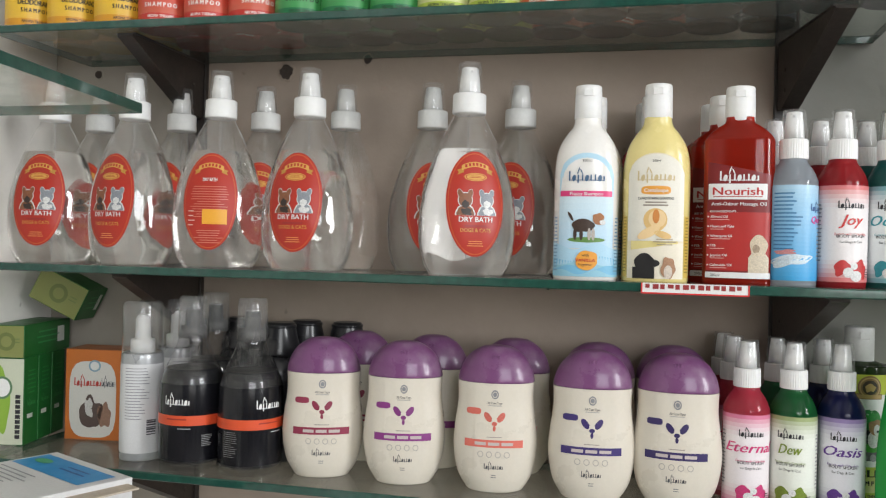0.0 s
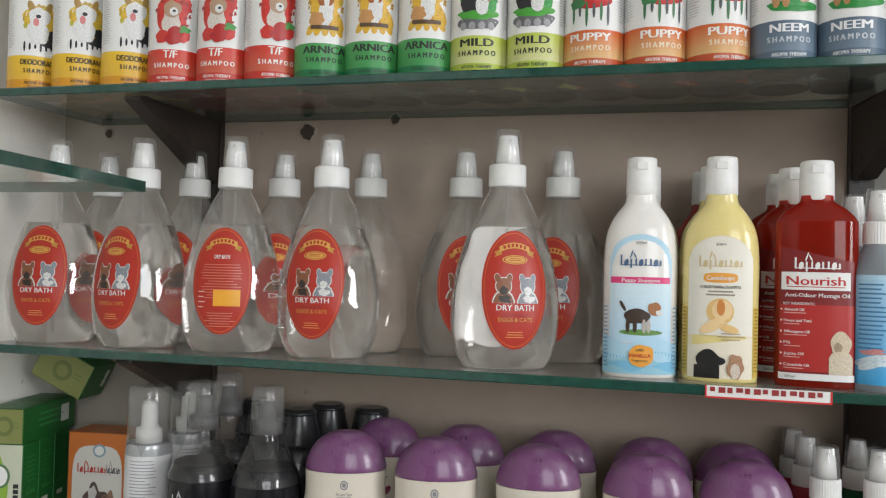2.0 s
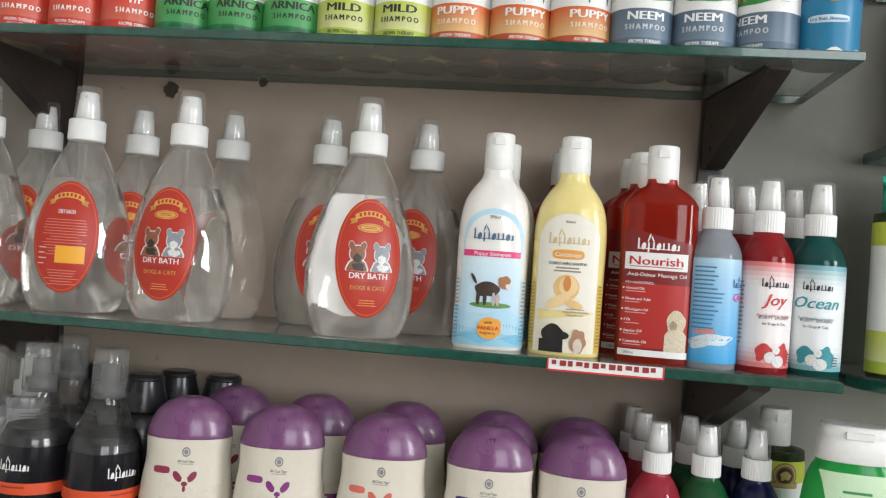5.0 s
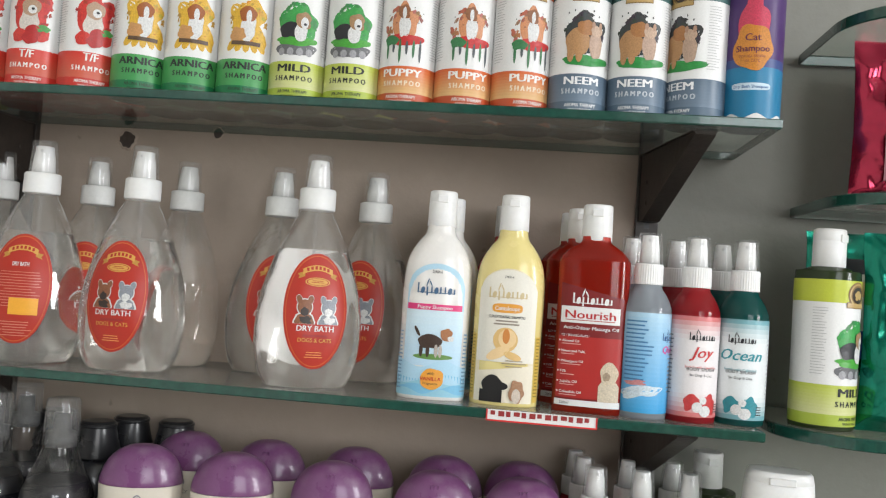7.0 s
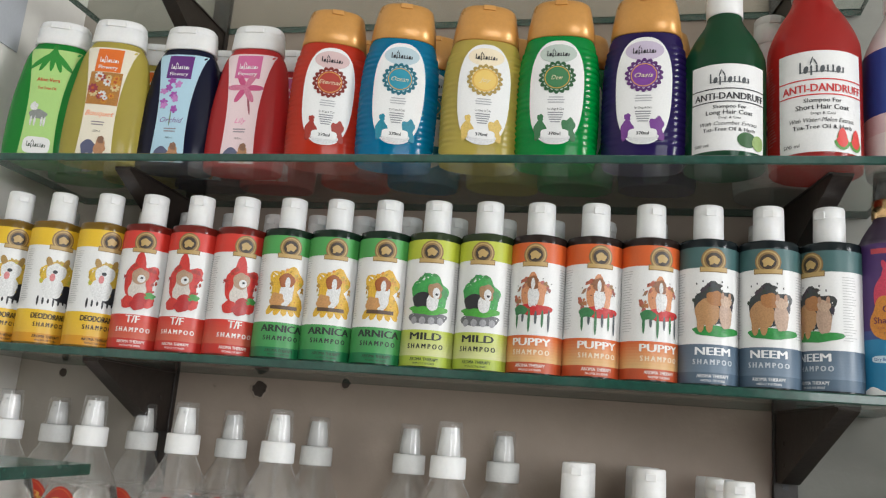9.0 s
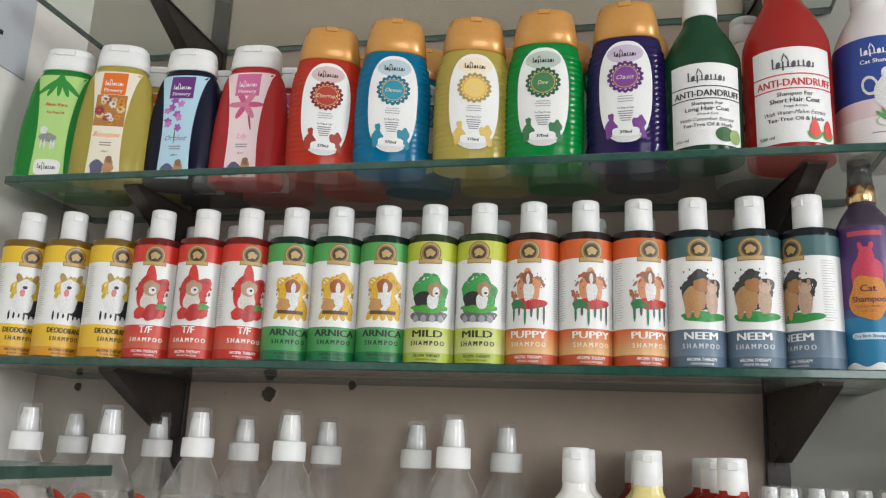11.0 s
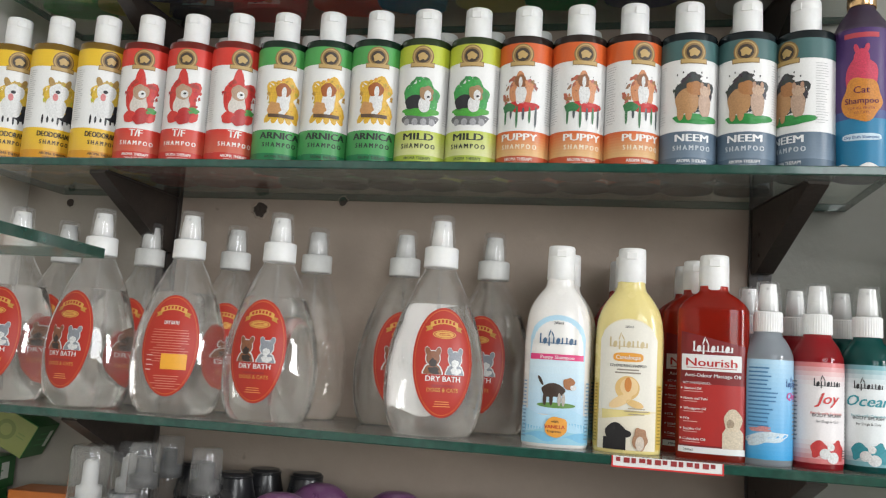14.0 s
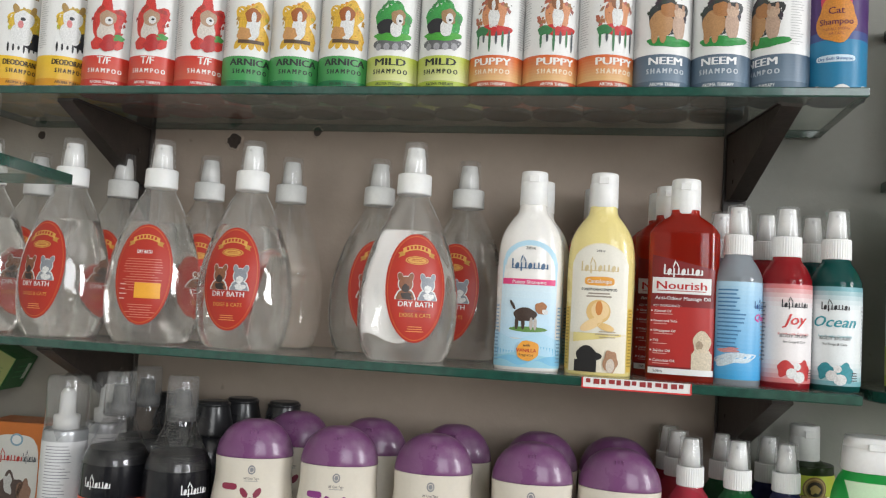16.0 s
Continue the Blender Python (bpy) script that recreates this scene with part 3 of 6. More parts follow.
def dry_bath(kind="front"):
    back = kind == "back"
    ob = thing("spray_bottle", "clear plastic spray bottle with red oval " + ("back label" if back else "label") + (", dusty sprayer" if kind == "dusty" else ", white sprayer"), "bottle", "clear spray bottles")
    DRY.mesh("body", CLEAR, ob, 72, "clear hazy plastic body")
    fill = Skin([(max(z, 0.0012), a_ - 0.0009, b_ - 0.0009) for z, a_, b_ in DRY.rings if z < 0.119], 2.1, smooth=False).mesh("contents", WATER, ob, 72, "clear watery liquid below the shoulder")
    # the liquid's shadow is switched off, so light crosses the bottle
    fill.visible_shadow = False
    spray_top(ob, 0.151, 0.0158, 0.0104, 0.0185, 0.0245, 0.199, 0.0126, 1.0, kind == "dusty")
    turned("dip_tube", [(0.012, 0.0014), (0.15, 0.0014)], OVERCAP, ob, 12)
    a = Art(DRY)
    cv, ru, rv = 0.0655, 0.0268, 0.0477
    a.star("label", 0, cv, ru, rv, RED, 1, None, 48)
    a.star("border", 0, cv, ru * 0.94, rv * 0.965, ink(0.6, 0.13, 0.04), 2, None, 48, 0, 0.98)
    a.text("DRY BATH", 0, 0.085 if back else 0.049, 0.005 if back else 0.0066, W, 3, 0.012, 0, 0.014 if back else 0.031)
    # arched gold banner with folded tails
    bend = lambda u: 0.0952 + 0.0036 * (1 - (u / 0.0125) ** 2)
    us = [0.0125 * (k / 8 - 1) for k in range(17)]
    a.add("ribbon", [(u, bend(u) + d) for u in us for d in (0.0, 0.0047)], [(2 * k, 2 * k + 2, 2 * k + 3, 2 * k + 1) for k in range(16)], GOLD, 3)
    for sx in (-1, 1):
        a.add("ribbon", [(sx * 0.0108, 0.0938), (sx * 0.0165, 0.0915), (sx * 0.0152, 0.0938), (sx * 0.0168, 0.0957), (sx * 0.0108, 0.0978)], [(0, 1, 2, 3, 4)], ink(0.5, 0.26, 0.05), 2)
    for k in range(6):
        u = -0.0085 + 0.0034 * k
        a.rect("emblem", u - 0.001, bend(u) + 0.0011, u + 0.001, bend(u) + 0.0038, RED, 4)
    if back:
        a.lines(0, 0.08, 0.038, 0.032, 13, ink(0.66, 0.22, 0.16), 3, 5, fill=0.26)
        a.rect("price_sticker", -0.006, 0.043, 0.018, 0.0575, ink(0.85, 0.4, 0.04), 4)
        a.lines(-0.0165, 0.056, 0.008, 0.018, 4, ink(0.75, 0.5, 0.45), 3, 7, True, 0.22)
        a.lines(0, 0.037, 0.03, 0.014, 6, ink(0.66, 0.25, 0.18), 3, 9, fill=0.28)
    else:
        a.star("seal", 0, 0.0895, 0.0105, 0.0037, GOLD, 3, None, 28)
        a.star("seal", 0, 0.0895, 0.0095, 0.003, RED, 4, None, 28, 0, 0.9)
        a.lines(0, 0.0906, 0.013, 0.0026, 2, RED, 4, 3, piece="seal")
        a.text("DOGS & CATS", 0, 0.040, 0.0048, GOLD, 3, 0.005, 0, 0.028)
        a.lines(0, 0.032, 0.016, 0.006, 3, ink(0.75, 0.3, 0.1), 3, 11, fill=0.35)
        a.lines(0, 0.0462, 0.026, 0.003, 1, ink(0.35, 0.03, 0.03), 3, 12, fill=0.6)
        brown, dk, wh, gr = ink(0.3, 0.12, 0.06), ink(0.05, 0.035, 0.03), W, ink(0.3, 0.32, 0.36)
        # two plain shapes in the picture's colours, each with a white outline
        for cu, tone, inner, seed in ((-0.0098, brown, dk, 4), (0.0102, gr, wh, 8)):
            for grow, mat, lvl in ((1.0, wh, 2), (0.88, tone, 3)):
                a.rect("picture", cu - 0.0092 * grow, 0.0548 + 0.001 * (1 - grow), cu + 0.0092 * grow, 0.062, mat, lvl, lambda u, cu=cu, g=grow: 0.0548 + 0.0095 * g * (1 - ((u - cu) / (0.0098 * g)) ** 4))
                a.star("picture", cu, 0.0685, 0.0068 * grow, 0.0072 * grow, mat, lvl + 0.3, None, 26)
                for sx in (-1, 1):
                    a.star("picture", cu + sx * 0.0046, 0.0745, 0.0026 * grow, 0.0042 * grow, mat, lvl + 0.1, None, 14, -0.25 * sx)
            a.blob("picture", cu, 0.0648, 0.0032, 0.0036, inner, 4, 0.15, seed)
            a.blob("picture", cu + 0.001, 0.0582, 0.005, 0.003, inner, 4.2, 0.25, seed + 1)
    a.finish(ob, "red oval printed label")
    if kind == "white":
        r = Art(Rear(DRY))
        r.star("rear_label", 0, cv, ru, rv, W, 0.5, None, 48)
        r.star("rear_print", 0, cv, ru * 0.99, rv * 0.99, RED, 2, None, 48)
        r.finish(ob, "bare white back of the far label")
    return ob


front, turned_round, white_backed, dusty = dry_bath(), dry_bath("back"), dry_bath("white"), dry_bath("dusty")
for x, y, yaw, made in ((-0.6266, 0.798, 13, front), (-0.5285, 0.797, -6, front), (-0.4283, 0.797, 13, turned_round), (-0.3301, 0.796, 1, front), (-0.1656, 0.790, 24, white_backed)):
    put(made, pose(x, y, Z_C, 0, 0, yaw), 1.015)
# rear row: the dusty kind only swaps white sprayer plastic for grey
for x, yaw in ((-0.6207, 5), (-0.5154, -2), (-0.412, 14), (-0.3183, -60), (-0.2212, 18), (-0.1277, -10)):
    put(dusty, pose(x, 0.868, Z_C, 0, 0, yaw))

# oval lotion bottles
OVAL = Skin([(0, 0.0265, 0.0165), (0.002, 0.0285, 0.0185), (0.05, 0.0288, 0.019), (0.09, 0.0291, 0.019), (0.11, 0.0278, 0.0185), (0.122, 0.0245, 0.017), (0.132, 0.0185, 0.0145), (0.139, 0.0132, 0.012), (0.147, 0.0118, 0.0118)], 2.3)


def arch(u):
    return 0.094 + 0.0195 * math.sqrt(max(0.0, 1 - (u / 0.0236) ** 2))


def oval_bottle(kind):
    body, label = {"puppy": ((0.8, 0.78, 0.75), "white oval shampoo bottle with pale blue puppy label"), "melon": ((0.78, 0.66, 0.27), "yellow oval conditioning shampoo bottle with melon label"), "red": ((0.35, 0.02, 0.02), "dark red oval bottle with white cap")}[kind]
    ob = thing("shampoo_bottle", label, "bottle", "oval shampoo bottles")
    OVAL.mesh("body", surface("glossy_bottle_plastic", body, 0.22, vary=0.03, coat=0.4, sub=0.04), ob)
    flip_cap(ob, 0.1455, 0.0124, 0.0305)
    a = Art(OVAL)
    if kind == "puppy":
        sky_b, blue, pink = ink(0.45, 0.68, 0.82), ink(0.12, 0.42, 0.68), ink(0.72, 0.05, 0.2)
        a.rect("label", -0.0236, 0.003, 0.0236, 0, sky_b, 1, arch)
        a.fade("background", -0.0236, 0.028, 0.0236, 0.0745, [(0.62 - 0.02 * k, 0.77 - 0.012 * k, 0.85) for k in range(8)], 2)
        a.rect("background", -0.028, 0.003, 0.028, 0.03, ink(0.42, 0.66, 0.82), 3, lambda u: 0.030 + 0.003 * math.sin(u * 160))
        for k in range(4):
            a.rect("wave", -0.0275, 0.003, 0.0275, 0.0, ink(0.2 + 0.1 * (k % 2), 0.5 + 0.08 * (k % 2), 0.72), 3 + k, lambda u, k=k: 0.019 - 0.004 * k + 0.0022 * math.sin(u * (120 + 30 * k) + k * 2))
        a.mark(0, 0.0885, 0.034, 0.0085, ink(0.06, 0.13, 0.24))
        a.text("200ml", 0, 0.1055, 0.0035, K, 3)
        a.rect("bar", -0.0228, 0.0745, 0.0222, 0.0795, pink, 3)
        a.text("Puppy Shampoo", 0, 0.0755, 0.0042, W, 4, 0.01, 0, 0.029)
        dk, tan = ink(0.06, 0.035, 0.025), ink(0.42, 0.17, 0.06)
        a.star("picture", 0.0005, 0.0358, 0.0165, 0.0024, ink(0.14, 0.3, 0.07), 3, None, 24)
        a.blob("picture", -0.0025, 0.0485, 0.0098, 0.0062, dk, 4, 0.12, 3)
        a.blob("picture", 0.011, 0.0545, 0.0052, 0.0052, tan, 5, 0.15, 5)
        a.blob("picture", 0.0145, 0.0515, 0.0026, 0.0022, W, 6, 0.1, 5)
        for u in (-0.0095, -0.004, 0.003, 0.0065):
            a.star("picture", u, 0.0408, 0.0016, 0.0055, dk if u < 0 else ink(0.55, 0.5, 0.45), 4, None, 12)
        a.star("picture", -0.0135, 0.0565, 0.0013, 0.0048, dk, 4, None, 12, 0.5)
        a.blob("fruit", 0.0012, 0.0175, 0.0098, 0.0088, ink(0.82, 0.36, 0.05), 8, 0.08, 2)
        a.text("with", 0, 0.021, 0.0036, K, 9)
        a.text("VANILLA", 0, 0.0162, 0.0042, ink(0.5, 0.02, 0.02), 9, 0.012, 0, 0.0175)
        a.text("Fragrance", 0, 0.0128, 0.003, K, 9, 0, 0, 0.012)
        for sx in (-1, 1):
            a.lines(sx * 0.0256, 0.056, 0.0035, 0.05, 16, ink(0.2, 0.35, 0.5), 8, 4, fill=0.4)
        a.finish(ob, "pale blue printed label with white band")
    elif kind == "melon":
        cream, orange = ink(0.78, 0.7, 0.5), ink(0.8, 0.36, 0.05)
        a.rect("label", -0.0236, 0.003, 0.0236, 0, cream, 1, arch)
        a.rect("background", -0.0234, 0.036, 0.0234, 0.0, ink(0.8, 0.77, 0.68), 2, lambda u: arch(u) - 0.001)
        a.mark(0, 0.089, 0.034, 0.0085, ink(0.62, 0.5, 0.28))
        a.text("200ml", 0, 0.1055, 0.003, K, 3)
        a.star("bar", 0, 0.0805, 0.0125, 0.0038, orange, 3, squircle, 24)
        a.text("Cantaloupe", 0, 0.0788, 0.005, W, 4, 0.01, 0, 0.0205)
        a.text("CONDITIONING SHAMPOO", 0, 0.0722, 0.0034, K, 3, 0.01, 0, 0.03)
        a.lines(0, 0.0705, 0.026, 0.005, 2, ink(0.3, 0.25, 0.2), 3, 3, fill=0.5)
        m1, m2 = ink(0.75, 0.5, 0.2), ink(0.85, 0.62, 0.33)
        a.star("fruit", 0, 0.0545, 0.0102, 0.0102, m1, 3, None, 32)
        a.star("fruit", 0.0015, 0.0555, 0.0075, 0.0078, m2, 4, None, 28)
        a.star("fruit", 0.0005, 0.0575, 0.003, 0.0062, ink(0.62, 0.24, 0.06), 5, None, 16)
        a.star("fruit", -0.0055, 0.0435, 0.0105, 0.0042, m2, 5, None, 24, 0.5)
        a.star("fruit", 0.0065, 0.0415, 0.0075, 0.003, m1, 5, None, 24, -0.3)
        a.lines(0.008, 0.038, 0.02, 0.007, 3, ink(0.4, 0.32, 0.2), 6, 8, fill=0.35)
        blk = ink(0.015, 0.014, 0.015)
        a.rect("background", -0.0234, 0.003, 0.0234, 0.0, ink(0.8, 0.74, 0.6), 3, lambda u: 0.031 + 0.15 * u)
        a.blob("picture", -0.0085, 0.0165, 0.0085, 0.009, blk, 7, 0.15, 3)
        a.rect("picture", -0.0185, 0.003, 0.0, 0.013, blk, 7)
        a.star("picture", -0.001, 0.0165, 0.0055, 0.0032, blk, 8, None, 18)
        a.blob("picture", 0.0115, 0.0125, 0.0062, 0.009, ink(0.45, 0.24, 0.13), 7, 0.15, 6)
        a.star("picture", 0.0115, 0.009, 0.0035, 0.006, ink(0.72, 0.62, 0.52), 8, None, 18)
        for sx in (-1, 1):
            a.rect("background", sx * 0.0245, 0.004, sx * 0.0276, 0.058, ink(0.72, 0.5, 0.1), 1)
            a.lines(sx * 0.026, 0.057, 0.0028, 0.05, 18, ink(0.35, 0.25, 0.05), 3, 4, fill=0.4)
        a.finish(ob, "cream printed label with orange band")
    return ob


puppy, melon, redoval = oval_bottle("puppy"), oval_bottle("melon"), oval_bottle("red")
put(puppy, pose(-0.053, 0.783, Z_C, 0, 0, 4))
put(puppy, pose(-0.051, 0.842, Z_C, 0, 0, 4))
put(melon, pose(0.009, 0.783, Z_C, 0, 0, -2))
put(melon, pose(0.006, 0.842, Z_C, 0, 0, 3))
put(redoval, pose(-0.0, 0.884, Z_C, 0, 0, 3))

# massage oil: shouldered bottles of red oil
OIL = Skin([(0, 0.0275, 0.016), (0.002, 0.029, 0.0178), (0.06, 0.0293, 0.018), (0.118, 0.0293, 0.018), (0.1265, 0.0282, 0.0172), (0.133, 0.023, 0.0148), (0.1375, 0.0168, 0.0128), (0.1405, 0.0125, 0.0122), (0.145, 0.0118, 0.0118)], 3.2)


def oil_bottle():
    ob = thing("oil_bottle", "red massage oil bottle with white flip cap on glass shelf", "bottle", "massage oil bottles")
    OIL.mesh("body", liquid("red_oil", (0.6, 0.03, 0.012), 0.65, 0.05, 0.32), ob, 64, "translucent red body")
    flip_cap(ob, 0.1415, 0.0127, 0.0305)
    a = Art(OIL)
    red, dkred = ink(0.42, 0.022, 0.018), ink(0.2, 0.01, 0.01)
    a.rect("label", -0.0255, 0.006, 0.0255, 0, dkred, 1, lambda u: 0.100 - 0.22 * u)
    a.rect("background", -0.0255, 0.012, 0.0255, 0.062, red, 2)
    a.mark(0, 0.089, 0.034, 0.0085, W)
    a.rect("name_plate", -0.0245, 0.073, 0.0225, 0.0865, W, 3)
    a.text("Nourish", -0.001, 0.0768, 0.0095, ink(0.5, 0.03, 0.03), 4, 0.015, 0, 0.04)
    a.lines(-0.001, 0.0757, 0.04, 0.0018, 1, red, 4, 2)
    a.text("Anti-Odour Massage Oil", 0, 0.0678, 0.0042, W, 3, 0.008, 0, 0.044)
    a.text("KEY INGREDIENTS :", -0.012, 0.0618, 0.0027, W, 3, 0, 0, 0.022)
    for k, t in enumerate(("Almond Oil", "Neem and Tulsi", "Wheatgerm Oil", "FYB", "Jojoba Oil", "Calendula Oil")):
        v = 0.0572 - k * 0.0083
        w = 0.0013 * len(t) + 0.0005
        a.text(t, -0.0225 + w / 2, v, 0.003, W, 3, 0.012, 0, w)
        a.star("bullet", -0.0243, v + 0.001, 0.0007, 0.0007, W, 3, None, 10)
        a.lines(-0.0145, v - 0.0012, 0.016, 0.0018, 1, ink(0.7, 0.4, 0.36), 3, k, True)
    a.blob("picture", 0.0165, 0.0335, 0.0068, 0.0095, ink(0.7, 0.58, 0.42), 4, 0.12, 3)
    a.rect("picture", 0.0085, 0.0105, 0.0245, 0.028, ink(0.72, 0.62, 0.47), 4, lambda u: 0.03 - 35 * (u - 0.0165) ** 2 * 3)
    a.blob("picture", 0.0145, 0.031, 0.0028, 0.0036, ink(0.4, 0.3, 0.2), 5, 0.12, 3)
    a.rect("foot_band", -0.0255, 0.0055, 0.0255, 0.0105, W, 6)
    a.text("200ml", -0.018, 0.0068, 0.003, K, 7)
    a.finish(ob, "red printed label with white name plate")
    return ob


oil = oil_bottle()
put(oil, pose(0.0785, 0.781, Z_C, 0, 0, -4))
put(oil, pose(0.068, 0.826, Z_C, 0, 0, -4))
put(oil, pose(0.063, 0.872, Z_C, 0, 0, -2))

# body splash sprays
SPLASH = Skin([(0, 0.0185, 0.0185), (0.0018, 0.0202, 0.0202), (0.04, 0.0204, 0.0204), (0.083, 0.0204, 0.0204), (0.092, 0.0192, 0.0192), (0.1, 0.0155, 0.0155), (0.1055, 0.0117, 0.0117), (0.111, 0.0105, 0.0105)], 2.0, True)
FADE = 22


def splash(word, col, pale, deep, back=False):
    ob = thing("splash_spray", "small body splash spray with " + word[1] + " liquid and white sprayer", "bottle", "body splash sprays")
    SPLASH.mesh("body", liquid("splash_liquid", col, 0.4), ob, 48, word[1] + " translucent body")
    spray_top(ob, 0.1085, 0.0117, 0.0085, 0.017, 0.0235, 0.151, 0.0108)
    turned("dip_tube", [(0.09, 0.0045), (0.11, 0.0045)], WHITE, ob, 16)
    a = Art(SPLASH)
    w = 0.062 if not back else 0.1
    runs = [tuple(p + (q - p) * max(0.0, (abs(2 * k / (FADE - 1) - 1.0) - 0.5) / 0.5) ** 1.6 * 0.8 for p, q in zip(pale, deep)) for k in range(FADE)]
    if back:
        runs = [tuple(p + (q - p) * (k / (FADE - 1)) ** 0.8 for p, q in zip((0.42, 0.64, 0.8), deep)) for k in range(FADE)]
    a.fade("label", -w / 2, 0.005, w / 2, 0.0855, runs, 1)
    if back:
        a.lines(-0.002, 0.079, 0.024, 0.05, 15, ink(0.06, 0.2, 0.4), 3, 4, True, 0.35)
        a.blob("picture", 0.0, 0.022, 0.017, 0.005, ink(0.7, 0.82, 0.9), 2, 0.3, 3, 0.15)
        a.blob("picture", -0.004, 0.029, 0.009, 0.002, ink(0.7, 0.3, 0.3), 3, 0.3, 5, 0.1)
        a.mark(0.027, 0.064, 0.022, 0.006, ink(0.05, 0.12, 0.3))
        a.text(word[0], 0.028, 0.054, 0.008, ink(0.72, 0.05, 0.3), 3, 0.01, 0.3)
    else:
        a.mark(0, 0.0665, 0.023, 0.0062, K)
        a.text(word[0], 0, 0.0525, 0.0125, ink(*deep), 3, 0.012, 0.35, 0.0085 * len(word[0]) * 0.78)
        a.text("Enrich with Calendula", 0, 0.044, 0.0028, ink(*deep), 3, 0, 0, 0.026)
        a.text("BODY SPLASH", 0, 0.042, 0.0036, K, 3, 0.004, 0, 0.023)
        a.text("for Dogs & Cats", 0, 0.0375, 0.003, K, 3, 0, 0, 0.018)
        a.blob("picture", -0.0065, 0.0165, 0.0062, 0.007, ink(*deep), 2, 0.25, 3)
        a.blob("picture", 0.0075, 0.015, 0.0075, 0.0085, ink(*deep), 2, 0.25, 7)
        a.star("picture", -0.002, 0.013, 0.0042, 0.0042, W, 3, None, 20)
        a.star("picture", 0.0045, 0.01, 0.005, 0.0045, W, 3, None, 20)
        a.star("picture", 0.0025, 0.0185, 0.003, 0.003, W, 3, None, 20)
        a.lines(0.016, 0.016, 0.006, 0.008, 4, K, 4, 5)
    for sx in (-1, 1):
        a.lines(sx * 0.027, 0.07, 0.006, 0.05, 15, ink(0.3, 0.3, 0.32), 3, 8, fill=0.35)
    a.finish(ob, "printed label fading from white")
    return ob


sp_blue = splash(("Queen", "clear blue"), (0.5, 0.56, 0.62), (0.1, 0.5, 0.8), (0.05, 0.36, 0.7), True)
sp_joy = splash(("Joy", "red"), (0.5, 0.02, 0.03), (0.82, 0.78, 0.78), (0.62, 0.05, 0.05))
sp_ocean = splash(("Ocean", "teal"), (0.01, 0.13, 0.12), (0.78, 0.82, 0.83), (0.03, 0.3, 0.36))
sp_eternal = splash(("Eternal", "pink red"), (0.66, 0.06, 0.1), (0.84, 0.78, 0.8), (0.65, 0.05, 0.2))
sp_dew = splash(("Dew", "dark green"), (0.02, 0.16, 0.05), (0.8, 0.82, 0.74), (0.2, 0.28, 0.03))
sp_oasis = splash(("Oasis", "dark blue"), (0.015, 0.02, 0.1), (0.8, 0.79, 0.84), (0.14, 0.05, 0.3))
for x, y, made, yaw in ((0.1225, 0.778, sp_blue, -12), (0.162, 0.781, sp_joy, 12), (0.2025, 0.788, sp_ocean, -12)):
    put(made, pose(x, y, Z_C, 0, 0, yaw))
    put(made, pose(x - 0.008, y + 0.052, Z_C, 0, 0, yaw))
for x, y, made, yaw in ((0.0931, 0.815, sp_eternal, 8), (0.1338, 0.82, sp_dew, -14), (0.1752, 0.826, sp_oasis, -4)):
    put(made, pose(x, y, Z_B, 0, 0, yaw))
    put(made, pose(x - 0.008, y + 0.043, Z_B, 0, 0, yaw))
put(sp_eternal, pose(0.079, 0.889, Z_B, 0, 0, 10))

# ---- round shampoo bottles ----
ROUND = Skin([(0, 0.0235, 0.0235), (0.0015, 0.0252, 0.0252), (0.06, 0.0254, 0.0254), (0.122, 0.0254, 0.0254), (0.1265, 0.0238, 0.0238), (0.1295, 0.0185, 0.0185), (0.1315, 0.0135, 0.0135)], 2.0, True, True)
HALF = math.pi * 0.0256 * 0.99


def badge(a):
    bz, gd, br = ink(0.26, 0.16, 0.06), ink(0.5, 0.34, 0.13), ink(0.05, 0.035, 0.025)
    a.star("badge", 0, 0.1092, 0.0105, 0.0108, bz, 3, None, 32)
    a.rect("badge", -0.0115, 0.0985, 0.0115, 0.1035, bz, 3)
    a.star("badge", 0, 0.1092, 0.0093, 0.0095, gd, 4, None, 32, 0, 0.86)
    a.star("badge", 0, 0.1092, 0.0066, 0.0066, br, 4, None, 24)
    a.blob("badge", 0, 0.109, 0.0042, 0.004, gd, 5, 0.3, 3)
    a.rect("badge", -0.0108, 0.0992, 0.0108, 0.1026, gd, 4)


